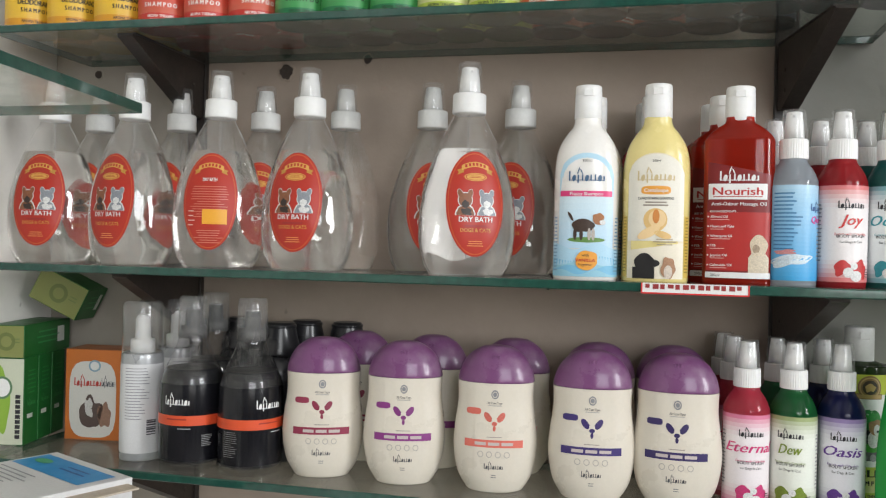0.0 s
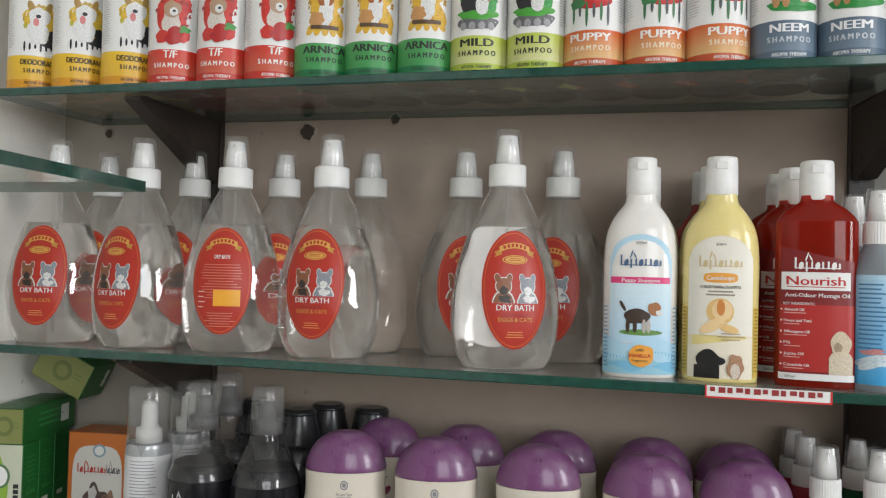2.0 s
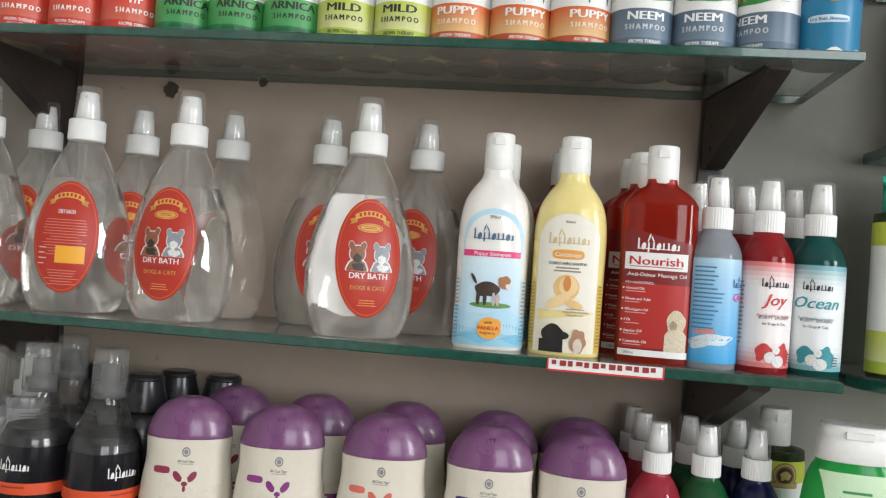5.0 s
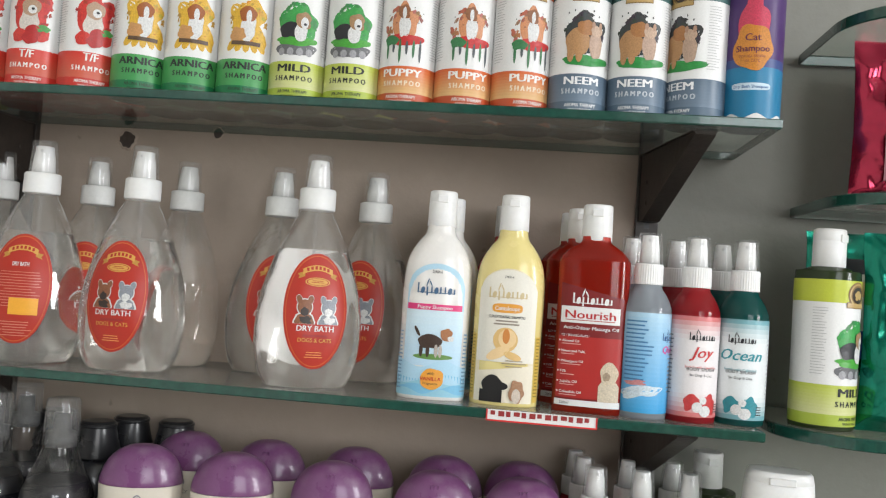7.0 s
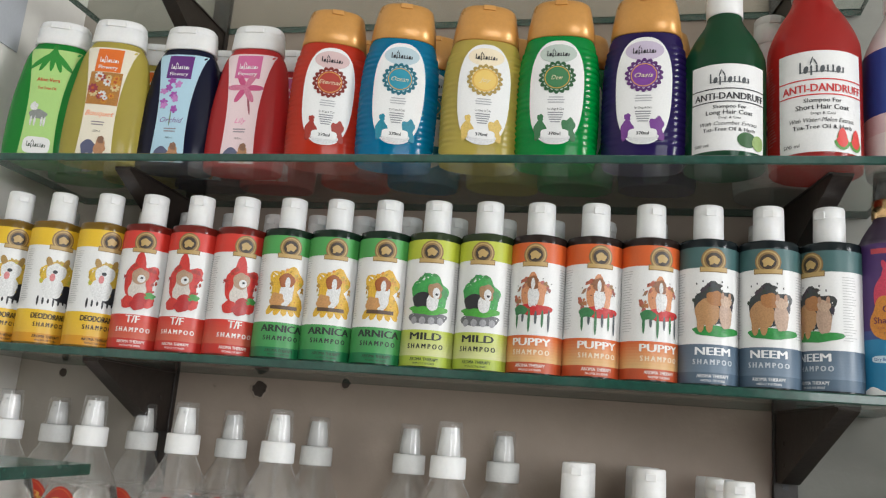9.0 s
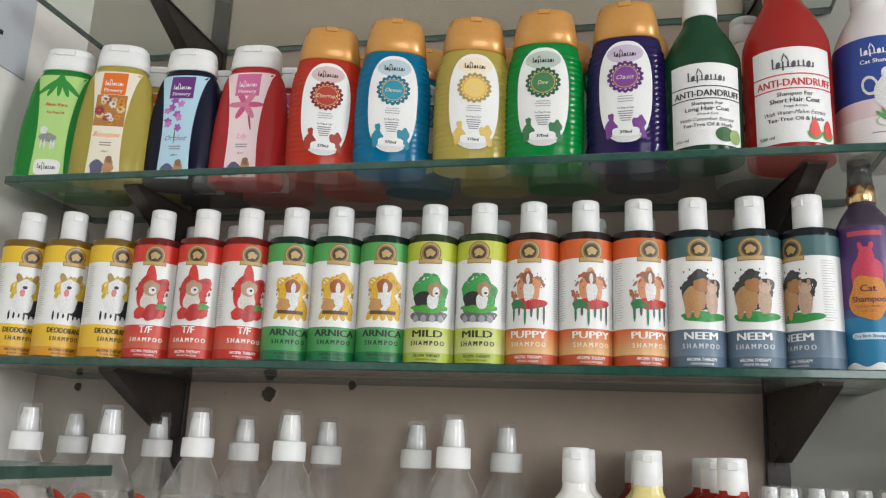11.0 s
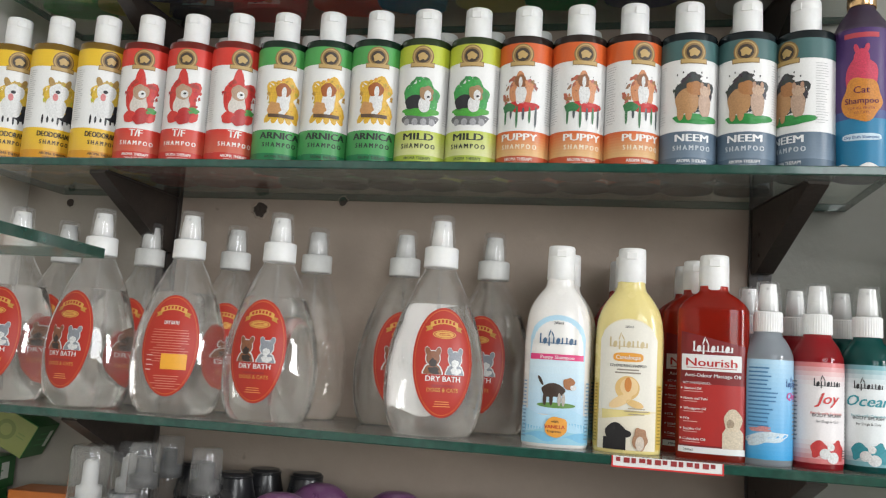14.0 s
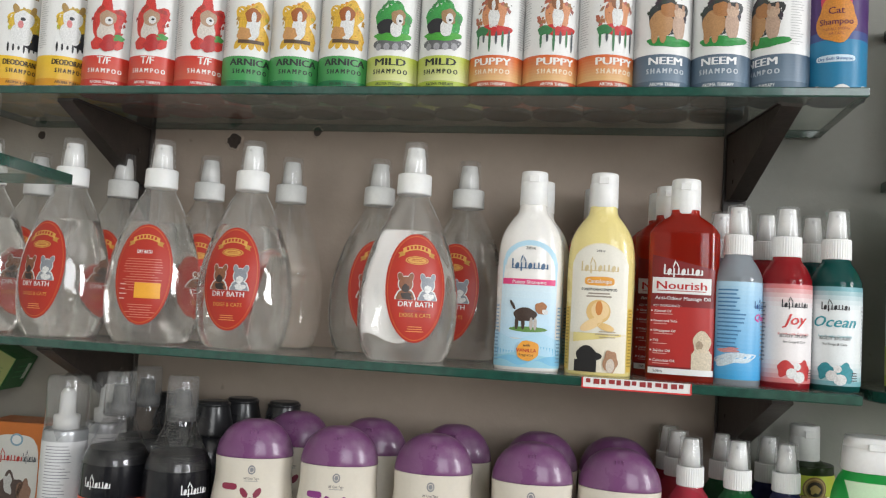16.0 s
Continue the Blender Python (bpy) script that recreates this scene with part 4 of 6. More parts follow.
def round_shampoo(kind, rear=False):
    name, top, low, foot, fluid, lettering = {
        "deodorant": ("DEODORANT", (0.78, 0.5, 0.03), (0.78, 0.5, 0.03), (0.66, 0.3, 0.02), (0.35, 0.2, 0.03), (0.03, 0.025, 0.02)),
        "tf": ("T/F", (0.66, 0.045, 0.03), (0.62, 0.045, 0.03), (0.55, 0.035, 0.025), (0.3, 0.03, 0.02), (0.85, 0.83, 0.8)),
        "arnica": ("ARNICA", (0.08, 0.36, 0.09), (0.07, 0.33, 0.09), (0.01, 0.17, 0.06), (0.02, 0.05, 0.03), (0.02, 0.03, 0.025)),
        "mild": ("MILD", (0.5, 0.56, 0.05), (0.48, 0.55, 0.08), (0.4, 0.5, 0.06), (0.05, 0.08, 0.03), (0.02, 0.025, 0.02)),
        "puppy": ("PUPPY", (0.66, 0.12, 0.025), (0.64, 0.13, 0.03), (0.5, 0.08, 0.025), (0.05, 0.03, 0.025), (0.85, 0.82, 0.78)),
        "neem": ("NEEM", (0.06, 0.14, 0.14), (0.1, 0.15, 0.21), (0.09, 0.14, 0.2), (0.02, 0.03, 0.035), (0.83, 0.84, 0.85)),
    }[kind]
    looks = {"deodorant": "yellow", "tf": "red", "arnica": "green", "mild": "lime green", "puppy": "orange", "neem": "slate blue"}[kind]
    ob = thing("shampoo_bottle", "round shampoo bottle with " + looks + " label and " + ("hazy grey" if rear else "white") + " cap", "bottle", "round shampoo bottles in a row")
    ROUND.mesh("body", liquid("shampoo_liquid", fluid, 0.3, 0.15), ob, 56, "translucent plastic body")
    flip_cap(ob, 0.1305, 0.0132, 0.0325, GREY_CAP if rear else None, True, None, 2.0, 0.97)
    a = Art(ROUND)
    a.rect("label", -HALF, 0.004, HALF, 0.1205, W, 1)
    a.rect("top_band", -HALF, 0.1025, HALF, 0.1208, ink(*top), 2)
    pale = {"puppy": (0.72, 0.45, 0.2), "tf": (0.6, 0.12, 0.07), "neem": (0.15, 0.21, 0.28), "arnica": (0.06, 0.3, 0.09), "mild": (0.62, 0.64, 0.3), "deodorant": (0.75, 0.45, 0.05)}[kind]
    a.fade("low_band", -HALF, 0.013, HALF, 0.0365, [tuple(p + (q - p) * k / 8 for p, q in zip(low, pale)) for k in range(9)], 2)
    a.rect("foot_band", -HALF, 0.0038, HALF, 0.013, ink(*foot), 2)
    tc = ink(*lettering)
    if kind == "tf":
        a.text(name, -0.001, 0.0285, 0.0105, tc, 3, 0.02, 0, 0.0125)
    else:
        a.text(name, 0, 0.0275, 0.0095 if kind != "deodorant" else 0.008, tc, 3, 0.03, 0, 0.0054 * len(name) + 0.0075 if kind != "deodorant" else 0.0345)
    soft = {"puppy": (0.84, 0.72, 0.55), "neem": (0.55, 0.6, 0.65)}.get(kind, lettering)
    a.text("S H A M P O O", 0, 0.0195, 0.0064, ink(*soft), 3, 0.028, 0, 0.033 if kind != "deodorant" else 0.028)
    fc = tc if kind not in ("arnica", "mild") else ink(0.03, 0.05, 0.03)
    a.text("AROMA THERAPY", 0, 0.0085, 0.0042, fc, 3, 0.012, 0, 0.0265)
    a.text("MASSAGE THE SENSES", 0, 0.0053, 0.0026, fc, 3, 0.006, 0, 0.0195)
    badge(a)
    cv = 0.067
    a.zoom = (1.16, cv)
    spat = {"deodorant": (0.78, 0.52, 0.06), "tf": (0.6, 0.05, 0.04), "arnica": (0.75, 0.42, 0.05), "mild": (0.06, 0.38, 0.09), "puppy": (0.5, 0.2, 0.12), "neem": (0.06, 0.06, 0.06)}[kind]
    rnd = random.Random(len(kind) * 7 + 1)
    for k in range(26):
        t, r = rnd.uniform(0, 6.28), rnd.uniform(0.85, 1.15)
        q = rnd.uniform(0.0004, 0.0019)
        a.blob("picture", 0.0128 * r * math.cos(t), cv + 0.003 + 0.0135 * r * math.sin(t), q, q * rnd.uniform(0.6, 2.2), ink(*[c * rnd.choice((0.7, 1.0)) for c in spat]), 2.2, 0.4, k, t)
    if kind == "deodorant":
        a.blob("picture", 0.002, cv + 0.006, 0.0155, 0.0115, ink(0.78, 0.52, 0.06), 2, 0.3, 3)
        a.blob("picture", 0.008, cv - 0.011, 0.012, 0.0075, K, 3, 0.25, 5)
        a.blob("picture", -0.002, cv - 0.006, 0.0085, 0.0105, W, 4, 0.15, 7)
        a.blob("picture", -0.001, cv + 0.007, 0.0078, 0.0085, W, 5, 0.12, 8)
        for u, t in ((-0.0075, 0.35), (0.006, -0.35)):
            a.star("picture", u, cv + 0.0155, 0.0026, 0.0052, ink(0.45, 0.28, 0.08), 4, None, 14, t)
        a.star("picture", -0.0035, cv + 0.0025, 0.0022, 0.0035, ink(0.75, 0.25, 0.25), 6, None, 14)
        a.star("picture", -0.002, cv + 0.0075, 0.002, 0.0016, K, 6, None, 14)
        for k in range(7):
            u = -0.012 + k * 0.0042
            a.star("picture", u, cv - 0.0185, 0.0009, 0.0045 - 0.0012 * (k % 3), K, 3, None, 10)
    elif kind == "tf":
        r1, r2 = ink(0.68, 0.05, 0.04), ink(0.5, 0.03, 0.03)
        a.blob("picture", 0.0, cv + 0.004, 0.0125, 0.019, r1, 2, 0.42, 4)
        a.blob("picture", -0.001, cv - 0.004, 0.0075, 0.01, ink(0.72, 0.66, 0.6), 3, 0.15, 6)
        a.blob("picture", 0.0, cv + 0.0065, 0.0066, 0.0072, ink(0.5, 0.33, 0.22), 4, 0.12, 8)
        a.star("picture", 0.0012, cv + 0.0045, 0.0032, 0.0034, W, 5, None, 16)
        a.star("picture", 0.0016, cv + 0.005, 0.0012, 0.001, K, 6, None, 12)
        for k, (u, v) in enumerate(((-0.0075, -0.016), (0.001, -0.0175), (0.0085, -0.015), (0.003, -0.0125))):
            a.blob("picture", u, cv + v, 0.0058, 0.0052, (r1, r2)[k % 2], 5 + k % 2, 0.12, k)
        a.blob("picture", 0.0095, cv - 0.0095, 0.0045, 0.003, ink(0.08, 0.35, 0.08), 6, 0.3, 3)
    elif kind == "arnica":
        y1 = ink(0.8, 0.48, 0.05)
        a.blob("picture", 0.001, cv + 0.002, 0.0145, 0.0165, y1, 2, 0.35, 5)
        for k in range(5):
            a.star("picture", -0.011 + k * 0.0055, cv - 0.0155, 0.0028, 0.0058, y1, 2, None, 8, 0.3 * (k - 2))
        a.blob("picture", 0.0005, cv - 0.0025, 0.0058, 0.0105, W, 3, 0.15, 2)
        a.blob("picture", 0.0, cv + 0.0085, 0.0062, 0.0062, ink(0.4, 0.12, 0.03), 4, 0.15, 3)
        a.star("picture", 0.0008, cv + 0.0065, 0.002, 0.005, W, 5, None, 14)
        a.blob("picture", -0.0065, cv - 0.008, 0.006, 0.0055, ink(0.62, 0.32, 0.12), 4, 0.2, 6)
        a.rect("picture", -0.011, cv - 0.0155, 0.0105, cv - 0.0125, ink(0.12, 0.07, 0.04), 5)
    elif kind == "mild":
        g = ink(0.06, 0.4, 0.09)
        a.blob("picture", 0.001, cv + 0.003, 0.0148, 0.0135, g, 2, 0.3, 7)
        a.blob("picture", 0.0, cv - 0.0165, 0.016, 0.0052, ink(0.16, 0.16, 0.17), 2, 0.15, 4)
        a.blob("picture", 0.0, cv - 0.0105, 0.0158, 0.0038, ink(0.08, 0.42, 0.05), 3, 0.25, 9)
        for k in range(4):
            a.star("picture", -0.0105 + k * 0.007, cv - 0.019, 0.0026, 0.003, ink(0.4, 0.4, 0.42), 3, None, 14)
        a.blob("picture", -0.004, cv - 0.0025, 0.009, 0.0062, K, 4, 0.15, 3)
        a.blob("picture", 0.0035, cv - 0.004, 0.0045, 0.0075, W, 5, 0.15, 4)
        a.blob("picture", 0.005, cv + 0.005, 0.0058, 0.0062, ink(0.4, 0.24, 0.12), 6, 0.15, 5)
        a.star("picture", 0.0058, cv + 0.003, 0.0028, 0.0045, W, 7, None, 14)
        a.star("picture", 0.0062, cv + 0.002, 0.0012, 0.001, K, 8, None, 12)
    elif kind == "puppy":
        o, rd = ink(0.7, 0.3, 0.14), ink(0.6, 0.03, 0.03)
        a.blob("picture", 0.0, cv + 0.007, 0.0095, 0.0135, o, 2, 0.3, 4)
        a.blob("picture", 0.0, cv + 0.004, 0.0042, 0.009, W, 3, 0.15, 3)
        a.blob("picture", -0.0008, cv + 0.0145, 0.0046, 0.0052, ink(0.3, 0.12, 0.05), 4, 0.15, 5)
        a.star("picture", -0.0005, cv + 0.0135, 0.0015, 0.0045, W, 5, None, 12)
        a.blob("picture", 0.0, cv - 0.0065, 0.0142, 0.0046, rd, 3, 0.15, 8)
        a.blob("picture", -0.0095, cv - 0.007, 0.0055, 0.004, ink(0.05, 0.22, 0.08), 4, 0.2, 3)
        for k in range(6):
            ln = (0.0075, 0.0045, 0.0095, 0.0055, 0.007, 0.009)[k]
            a.star("picture", -0.0125 + k * 0.005, cv - 0.0095 - ln * 0.55, 0.001, ln, (ink(0.05, 0.2, 0.08), ink(0.1, 0.12, 0.13))[k % 2], 3, None, 12)
        for k in range(9):
            a.star("picture", -0.013 + 0.0033 * k, cv + 0.012 + 0.006 * math.sin(k * 2.4), 0.0004, 0.0005, K, 3, None, 8)
    else:
        a.blob("picture", 0.001, cv + 0.004, 0.0145, 0.0142, ink(0.05, 0.055, 0.055), 2, 0.3, 4)
        a.blob("picture", 0.003, cv - 0.0165, 0.017, 0.0042, ink(0.03, 0.3, 0.06), 3, 0.2, 8)
        tan = ink(0.52, 0.28, 0.12)
        a.blob("picture", -0.0045, cv - 0.003, 0.0085, 0.0105, tan, 4, 0.15, 3)
        a.blob("picture", 0.001, cv + 0.0075, 0.0062, 0.0055, ink(0.45, 0.2, 0.07), 5, 0.15, 5)
        for u in (-0.009, -0.003):
            a.star("picture", u, cv - 0.012, 0.0025, 0.006, tan, 5, None, 14)
        a.blob("picture", 0.0088, cv - 0.0045, 0.005, 0.0105, ink(0.55, 0.38, 0.28), 5, 0.12, 7)
        a.blob("picture", 0.009, cv + 0.0055, 0.0045, 0.0042, ink(0.6, 0.42, 0.3), 6, 0.1, 9)
        for u in (0.0062, 0.0118):
            a.star("picture", u, cv + 0.0098, 0.0013, 0.0026, ink(0.5, 0.3, 0.2), 6, None, 10)
        for k in range(6):
            a.star("picture", -0.012 + 0.0045 * k, cv + 0.0185 + 0.002 * math.sin(k * 2.1), 0.0005, 0.0009, K, 3, None, 8)
    # small print at the label's sides and its overlapping seam
    a.lines(0.0305, 0.098, 0.012, 0.055, 24, ink(0.5, 0.5, 0.5), 3, 5, True, 0.24)
    a.lines(-0.0305, 0.098, 0.012, 0.055, 24, ink(0.5, 0.5, 0.5), 3, 6, True, 0.24)
    a.finish(ob, "white printed wrap label with " + looks + " bands")
    return ob


kinds = {k: round_shampoo(k) for k in ("deodorant", "tf", "arnica", "mild", "puppy", "neem")}
rears = {k: round_shampoo(k, True) for k in kinds}
order = ["deodorant"] * 3 + ["tf"] * 3 + ["arnica"] * 3 + ["mild"] * 2 + ["puppy"] * 3 + ["neem"] * 3
offs = (9, 13, 15, -9, -16, 9, 3, 1, -1, -7, -10, -9, 12, 22, 10, -2, -36)
along = (-0.6534, -0.6018, -0.5463, -0.4952, -0.4435, -0.3941, -0.3436, -0.2948, -0.2441, -0.1953, -0.1447, -0.0957, -0.0454, 0.0043, 0.0541, 0.1049, 0.1548)
for i, (k, o, x) in enumerate(zip(order, offs, along)):
    rz = face(x, 0.8, o)
    put(kinds[k], pose(x, 0.8 - 0.01 * max(0.0, 1 - i / 7), Z_D, 0, 0, rz))
    if i != 16:
        put(rears[k], pose(x + 0.004, 0.862, Z_D, 0, 0, rz + 20 * ((i * 7) % 5 - 2)))


# cat shampoo spray
CATB = Skin([(0, 0.0215, 0.0215), (0.0015, 0.0235, 0.0235), (0.06, 0.024, 0.024), (0.122, 0.0238, 0.0238), (0.134, 0.0215, 0.0215), (0.145, 0.0155, 0.0155), (0.151, 0.0115, 0.0115), (0.155, 0.011, 0.011)], 2.0, True)


def cat_spray():
    ob = thing("spray_bottle", "purple and blue cat shampoo spray with gold collar", "bottle")
    CATB.mesh("body", liquid("violet_bottle", (0.12, 0.09, 0.14), 0.3), ob)
    turned("collar", [(0.153, 0.0118), (0.1535, 0.0122), (0.169, 0.0118), (0.1695, 0.0105)], surface("gold_foil", (0.75, 0.5, 0.25), 0.22, 1.0, vary=0.1), ob, 40, "shiny gold collar")
    turned("spray_nozzle", [(0.1695, 0.0085), (0.181, 0.0075), (0.182, 0.0065), (0.188, 0.006)], surface("dark_plastic", (0.06, 0.06, 0.065), 0.35), ob, 28)
    Skin([(0.1695, 0.0108, 0.0108), (0.197, 0.0095, 0.0095), (0.199, 0.0075, 0.0075)], smooth=False).mesh("overcap", clear("smoky_overcap", (0.5, 0.48, 0.47), 0.12, 0.1), ob, 32)
    a = Art(CATB)
    half = math.pi * 0.0239 * 0.98
    mid, low = (0.07, 0.028, 0.14), (0.015, 0.2, 0.38)
    a.fade("label", -half, 0.004, half, 0.128, [mid] * 10 + [(0.05, 0.08, 0.24)] + [low] * 6, 1)
    a.rect("upper_bar", -0.014, 0.119, 0.014, 0.1235, ink(0.5, 0.06, 0.08), 2)
    a.blob("picture", 0, 0.083, 0.0125, 0.021, ink(0.68, 0.06, 0.12), 2, 0.12, 4)
    a.star("picture", 0, 0.1, 0.0062, 0.009, ink(0.68, 0.06, 0.12), 3, None, 20)
    for sx in (-1, 1):
        a.star("picture", sx * 0.004, 0.109, 0.002, 0.0045, ink(0.68, 0.06, 0.12), 3, None, 12, -0.25 * sx)
    a.blob("picture", 0, 0.064, 0.0165, 0.0185, ink(0.7, 0.27, 0.04), 4, 0.12, 6)
    a.text("Cat", 0, 0.0695, 0.0085, ink(0.12, 0.02, 0.06), 5, 0.01)
    a.text("Shampoo", 0, 0.0605, 0.0075, ink(0.12, 0.02, 0.06), 5, 0.01, 0, 0.026)
    a.text("FOR ALL BREEDS", 0, 0.0555, 0.003, ink(0.3, 0.08, 0.06), 5, 0, 0, 0.02)
    a.text("OF CATS", 0, 0.0515, 0.003, ink(0.3, 0.08, 0.06), 5, 0, 0, 0.011)
    a.star("bar", 0, 0.0315, 0.0155, 0.003, ink(0.6, 0.75, 0.85), 3, squircle, 24)
    a.text("Dry Bath Shampoo", 0, 0.0302, 0.0036, ink(0.02, 0.12, 0.35), 4, 0.008, 0, 0.027)
    a.rect("foot_band", -half, 0.003, half, 0.008, W, 3, lambda u: 0.0075 + 0.002 * math.sin(u * 300))
    a.finish(ob, "purple printed label with orange cat shape")
    return ob


put(cat_spray(), pose(0.2, 0.795, Z_D, 0, 0, -14))

# ---- top row: flat flower shampoos ----
FLAT = Skin([(0, 0.0385, 0.019), (0.002, 0.0412, 0.0215), (0.03, 0.0425, 0.0225), (0.07, 0.0412, 0.022), (0.1, 0.0375, 0.021), (0.12, 0.0345, 0.0195), (0.131, 0.0305, 0.018), (0.136, 0.0275, 0.017), (0.14, 0.0255, 0.0165)], 2.5)


def flat_bottle(kind):
    col, pale, look_of = {"aloe": ((0.02, 0.4, 0.06), (0.42, 0.66, 0.22), "green aloe"), "bouquet": ((0.74, 0.61, 0.13), (0.8, 0.74, 0.6), "yellow flower bouquet"), "orchid": ((0.012, 0.014, 0.05), (0.45, 0.66, 0.78), "navy orchid"), "lily": ((0.8, 0.06, 0.065), (0.84, 0.66, 0.68), "red lily"), "green": ((0.03, 0.5, 0.1), (0.55, 0.75, 0.5), "bright green")}[kind]
    ob = thing("flower_shampoo", look_of + " shampoo bottle, flat, with white cap", "bottle", "flat flower shampoo bottles")
    FLAT.mesh("body", liquid("translucent_bottle_plastic", col, 0.2, 0.16, 0.45), ob, 60)
    flip_cap(ob, 0.1385, 0.0285, 0.0285, None, True, 0.0185, 2.6, 0.9)
    a = Art(FLAT)
    # waisted label
    n, nv = 12, 22

    def half(v):
        return 0.0165 + 1.55 * max(0.0, v - 0.05) ** 2 + 0.9 * max(0.0, 0.05 - v) ** 2
    vs = [(half(0.004 + 0.127 * j / nv) * (2 * i / n - 1), 0.004 + 0.127 * j / nv) for j in range(nv + 1) for i in range(n + 1)]
    fs = [(j * (n + 1) + i, j * (n + 1) + i + 1, (j + 1) * (n + 1) + i + 1, (j + 1) * (n + 1) + i) for j in range(nv) for i in range(n)]
    a.add("label", vs, fs, ink(*pale), 1)
    if kind in ("aloe", "green"):
        g = ink(0.03, 0.3, 0.04)
        if kind == "aloe":
            for t in (-0.9, -0.45, 0.0, 0.4, 0.85):
                a.star("picture", 0.0 + 0.012 * t, 0.12 - 0.004 * abs(t), 0.003, 0.017, g, 2, None, 16, t * 0.9)
            a.text("Aloe Vera", 0, 0.0905, 0.0062, ink(0.65, 0.06, 0.03), 3, 0.015, 0, 0.024)
            a.text("Tea Tree Oil", 0, 0.081, 0.0045, ink(0.65, 0.06, 0.03), 3, 0.015, 0, 0.019)
            a.blob("picture", -0.004, 0.051, 0.009, 0.006, ink(0.3, 0.32, 0.3), 3, 0.2, 3)
            a.blob("picture", -0.009, 0.06, 0.004, 0.005, W, 4, 0.15, 4)
            for u in (-0.01, -0.006, 0.001, 0.004):
                a.star("picture", u, 0.043, 0.0012, 0.006, W, 3, None, 10)
        else:
            a.lines(0, 0.118, 0.03, 0.09, 16, ink(0.05, 0.25, 0.08), 3, 3, fill=0.35)
        a.star("bar", 0, 0.0155, 0.014, 0.0095, W, 3, squircle, 28)
        a.mark(0, 0.0135, 0.021, 0.006, ink(0.1, 0.12, 0.1), 4)
    else:
        tag = {"bouquet": (0.75, 0.16, 0.02), "orchid": (0.13, 0.025, 0.2), "lily": (0.62, 0.14, 0.32)}[kind]
        a.rect("name_plate", -0.0135, 0.101, 0.0135, 0.129, ink(*tag), 2)
        a.mark(0, 0.1125, 0.021, 0.006, W)
        a.text("Flowery", 0, 0.1045, 0.006, W, 3, 0.012, 0, 0.02)
        rnd = random.Random(5)
        if kind == "bouquet":
            a.rect("picture", -0.0165, 0.062, 0.0165, 0.1005, ink(0.5, 0.22, 0.05), 2)
            for k in range(16):
                u, v, r = rnd.uniform(-0.012, 0.012), rnd.uniform(0.066, 0.097), rnd.uniform(0.003, 0.006)
                c = (W, ink(0.7, 0.3, 0.04), ink(0.35, 0.05, 0.07), ink(0.75, 0.6, 0.3))[k % 4]
                a.star("picture", u, v, r, r, c, 3 + k % 5, lambda t: 0.7 + 0.3 * abs(math.sin(4 * t)), 40)
                a.star("picture", u, v, r * 0.3, r * 0.3, ink(0.55, 0.12, 0.03), 8, None, 12)
            word = "Bouquet"
        elif kind == "orchid":
            for k in range(9):
                u, v = -0.006 + 0.013 * math.sin(k * 1.7) * 0.6, 0.098 - 0.0042 * k
                a.star("picture", u, v, 0.005, 0.004, ink(*((0.42, 0.1, 0.45), (0.6, 0.25, 0.6))[k % 2]), 2 + k % 3, lambda t: 0.6 + 0.4 * abs(math.sin(2.5 * t)), 40, k)
            a.star("picture", -0.002, 0.054, 0.0008, 0.009, ink(0.2, 0.3, 0.15), 2, None, 10)
            word = "Orchid"
        else:
            for k in range(6):
                a.star("picture", 0.009 * math.cos(k * 1.05), 0.09 + 0.009 * math.sin(k * 1.05), 0.0105, 0.0034, ink(*((0.65, 0.1, 0.25), (0.72, 0.22, 0.35))[k % 2]), 2 + k % 2, None, 20, k * 1.05)
            a.star("picture", 0.006, 0.07, 0.0012, 0.012, ink(0.4, 0.12, 0.15), 2, None, 10, 0.2)
            word = "Lily"
        a.text(word, 0, 0.049, 0.0085, ink(*[min(1, c * 1.2 + 0.12) for c in tag]), 3, 0.0, 0.35)
        a.lines(0, 0.0425, 0.019, 0.006, 2, ink(0.3, 0.25, 0.28), 3, 4, fill=0.4)
        a.text("200ml", 0, 0.0305, 0.003, K, 3)
        a.blob("lower_picture", -0.006, 0.013, 0.0075, 0.0085, ink(0.12, 0.13, 0.22), 3, 0.2, 3)
        a.blob("lower_picture", 0.006, 0.0135, 0.0062, 0.0085, ink(0.55, 0.28, 0.14), 4, 0.2, 6)
        a.blob("lower_picture", 0.0062, 0.022, 0.0035, 0.0042, ink(0.3, 0.16, 0.1), 5, 0.15, 5)
    a.finish(ob, "printed label with flared upper end")
    return ob


flats = [flat_bottle(k) for k in ("aloe", "bouquet", "orchid", "lily")]
for made, x, y, yaw in zip(flats, (-0.634, -0.564, -0.489, -0.411), (0.785, 0.785, 0.805, 0.808), (17, 15, 7, 5)):
    put(made, pose(x, y, Z_E, 0, 0, yaw), 0.963)
    put(made, pose(x + 0.014, y + 0.058, Z_E, 0, 0, yaw))

# ribbed bottles with gold caps
GOLDB = Skin([(0, 0.0345, 0.021), (0.002, 0.0368, 0.0235), (0.015, 0.0375, 0.0245), (0.06, 0.0385, 0.0255), (0.1, 0.0375, 0.0245), (0.122, 0.0345, 0.0225), (0.13, 0.0325, 0.0215), (0.134, 0.0305, 0.0205)], 2.4, False, True, 0.0008, 0.006, (0.014, 0.122))
GOLD_CAP = surface("gold_cap_plastic", (0.62, 0.3, 0.075), 0.3, 0.25, vary=0.08, scale=40, coat=0.3)


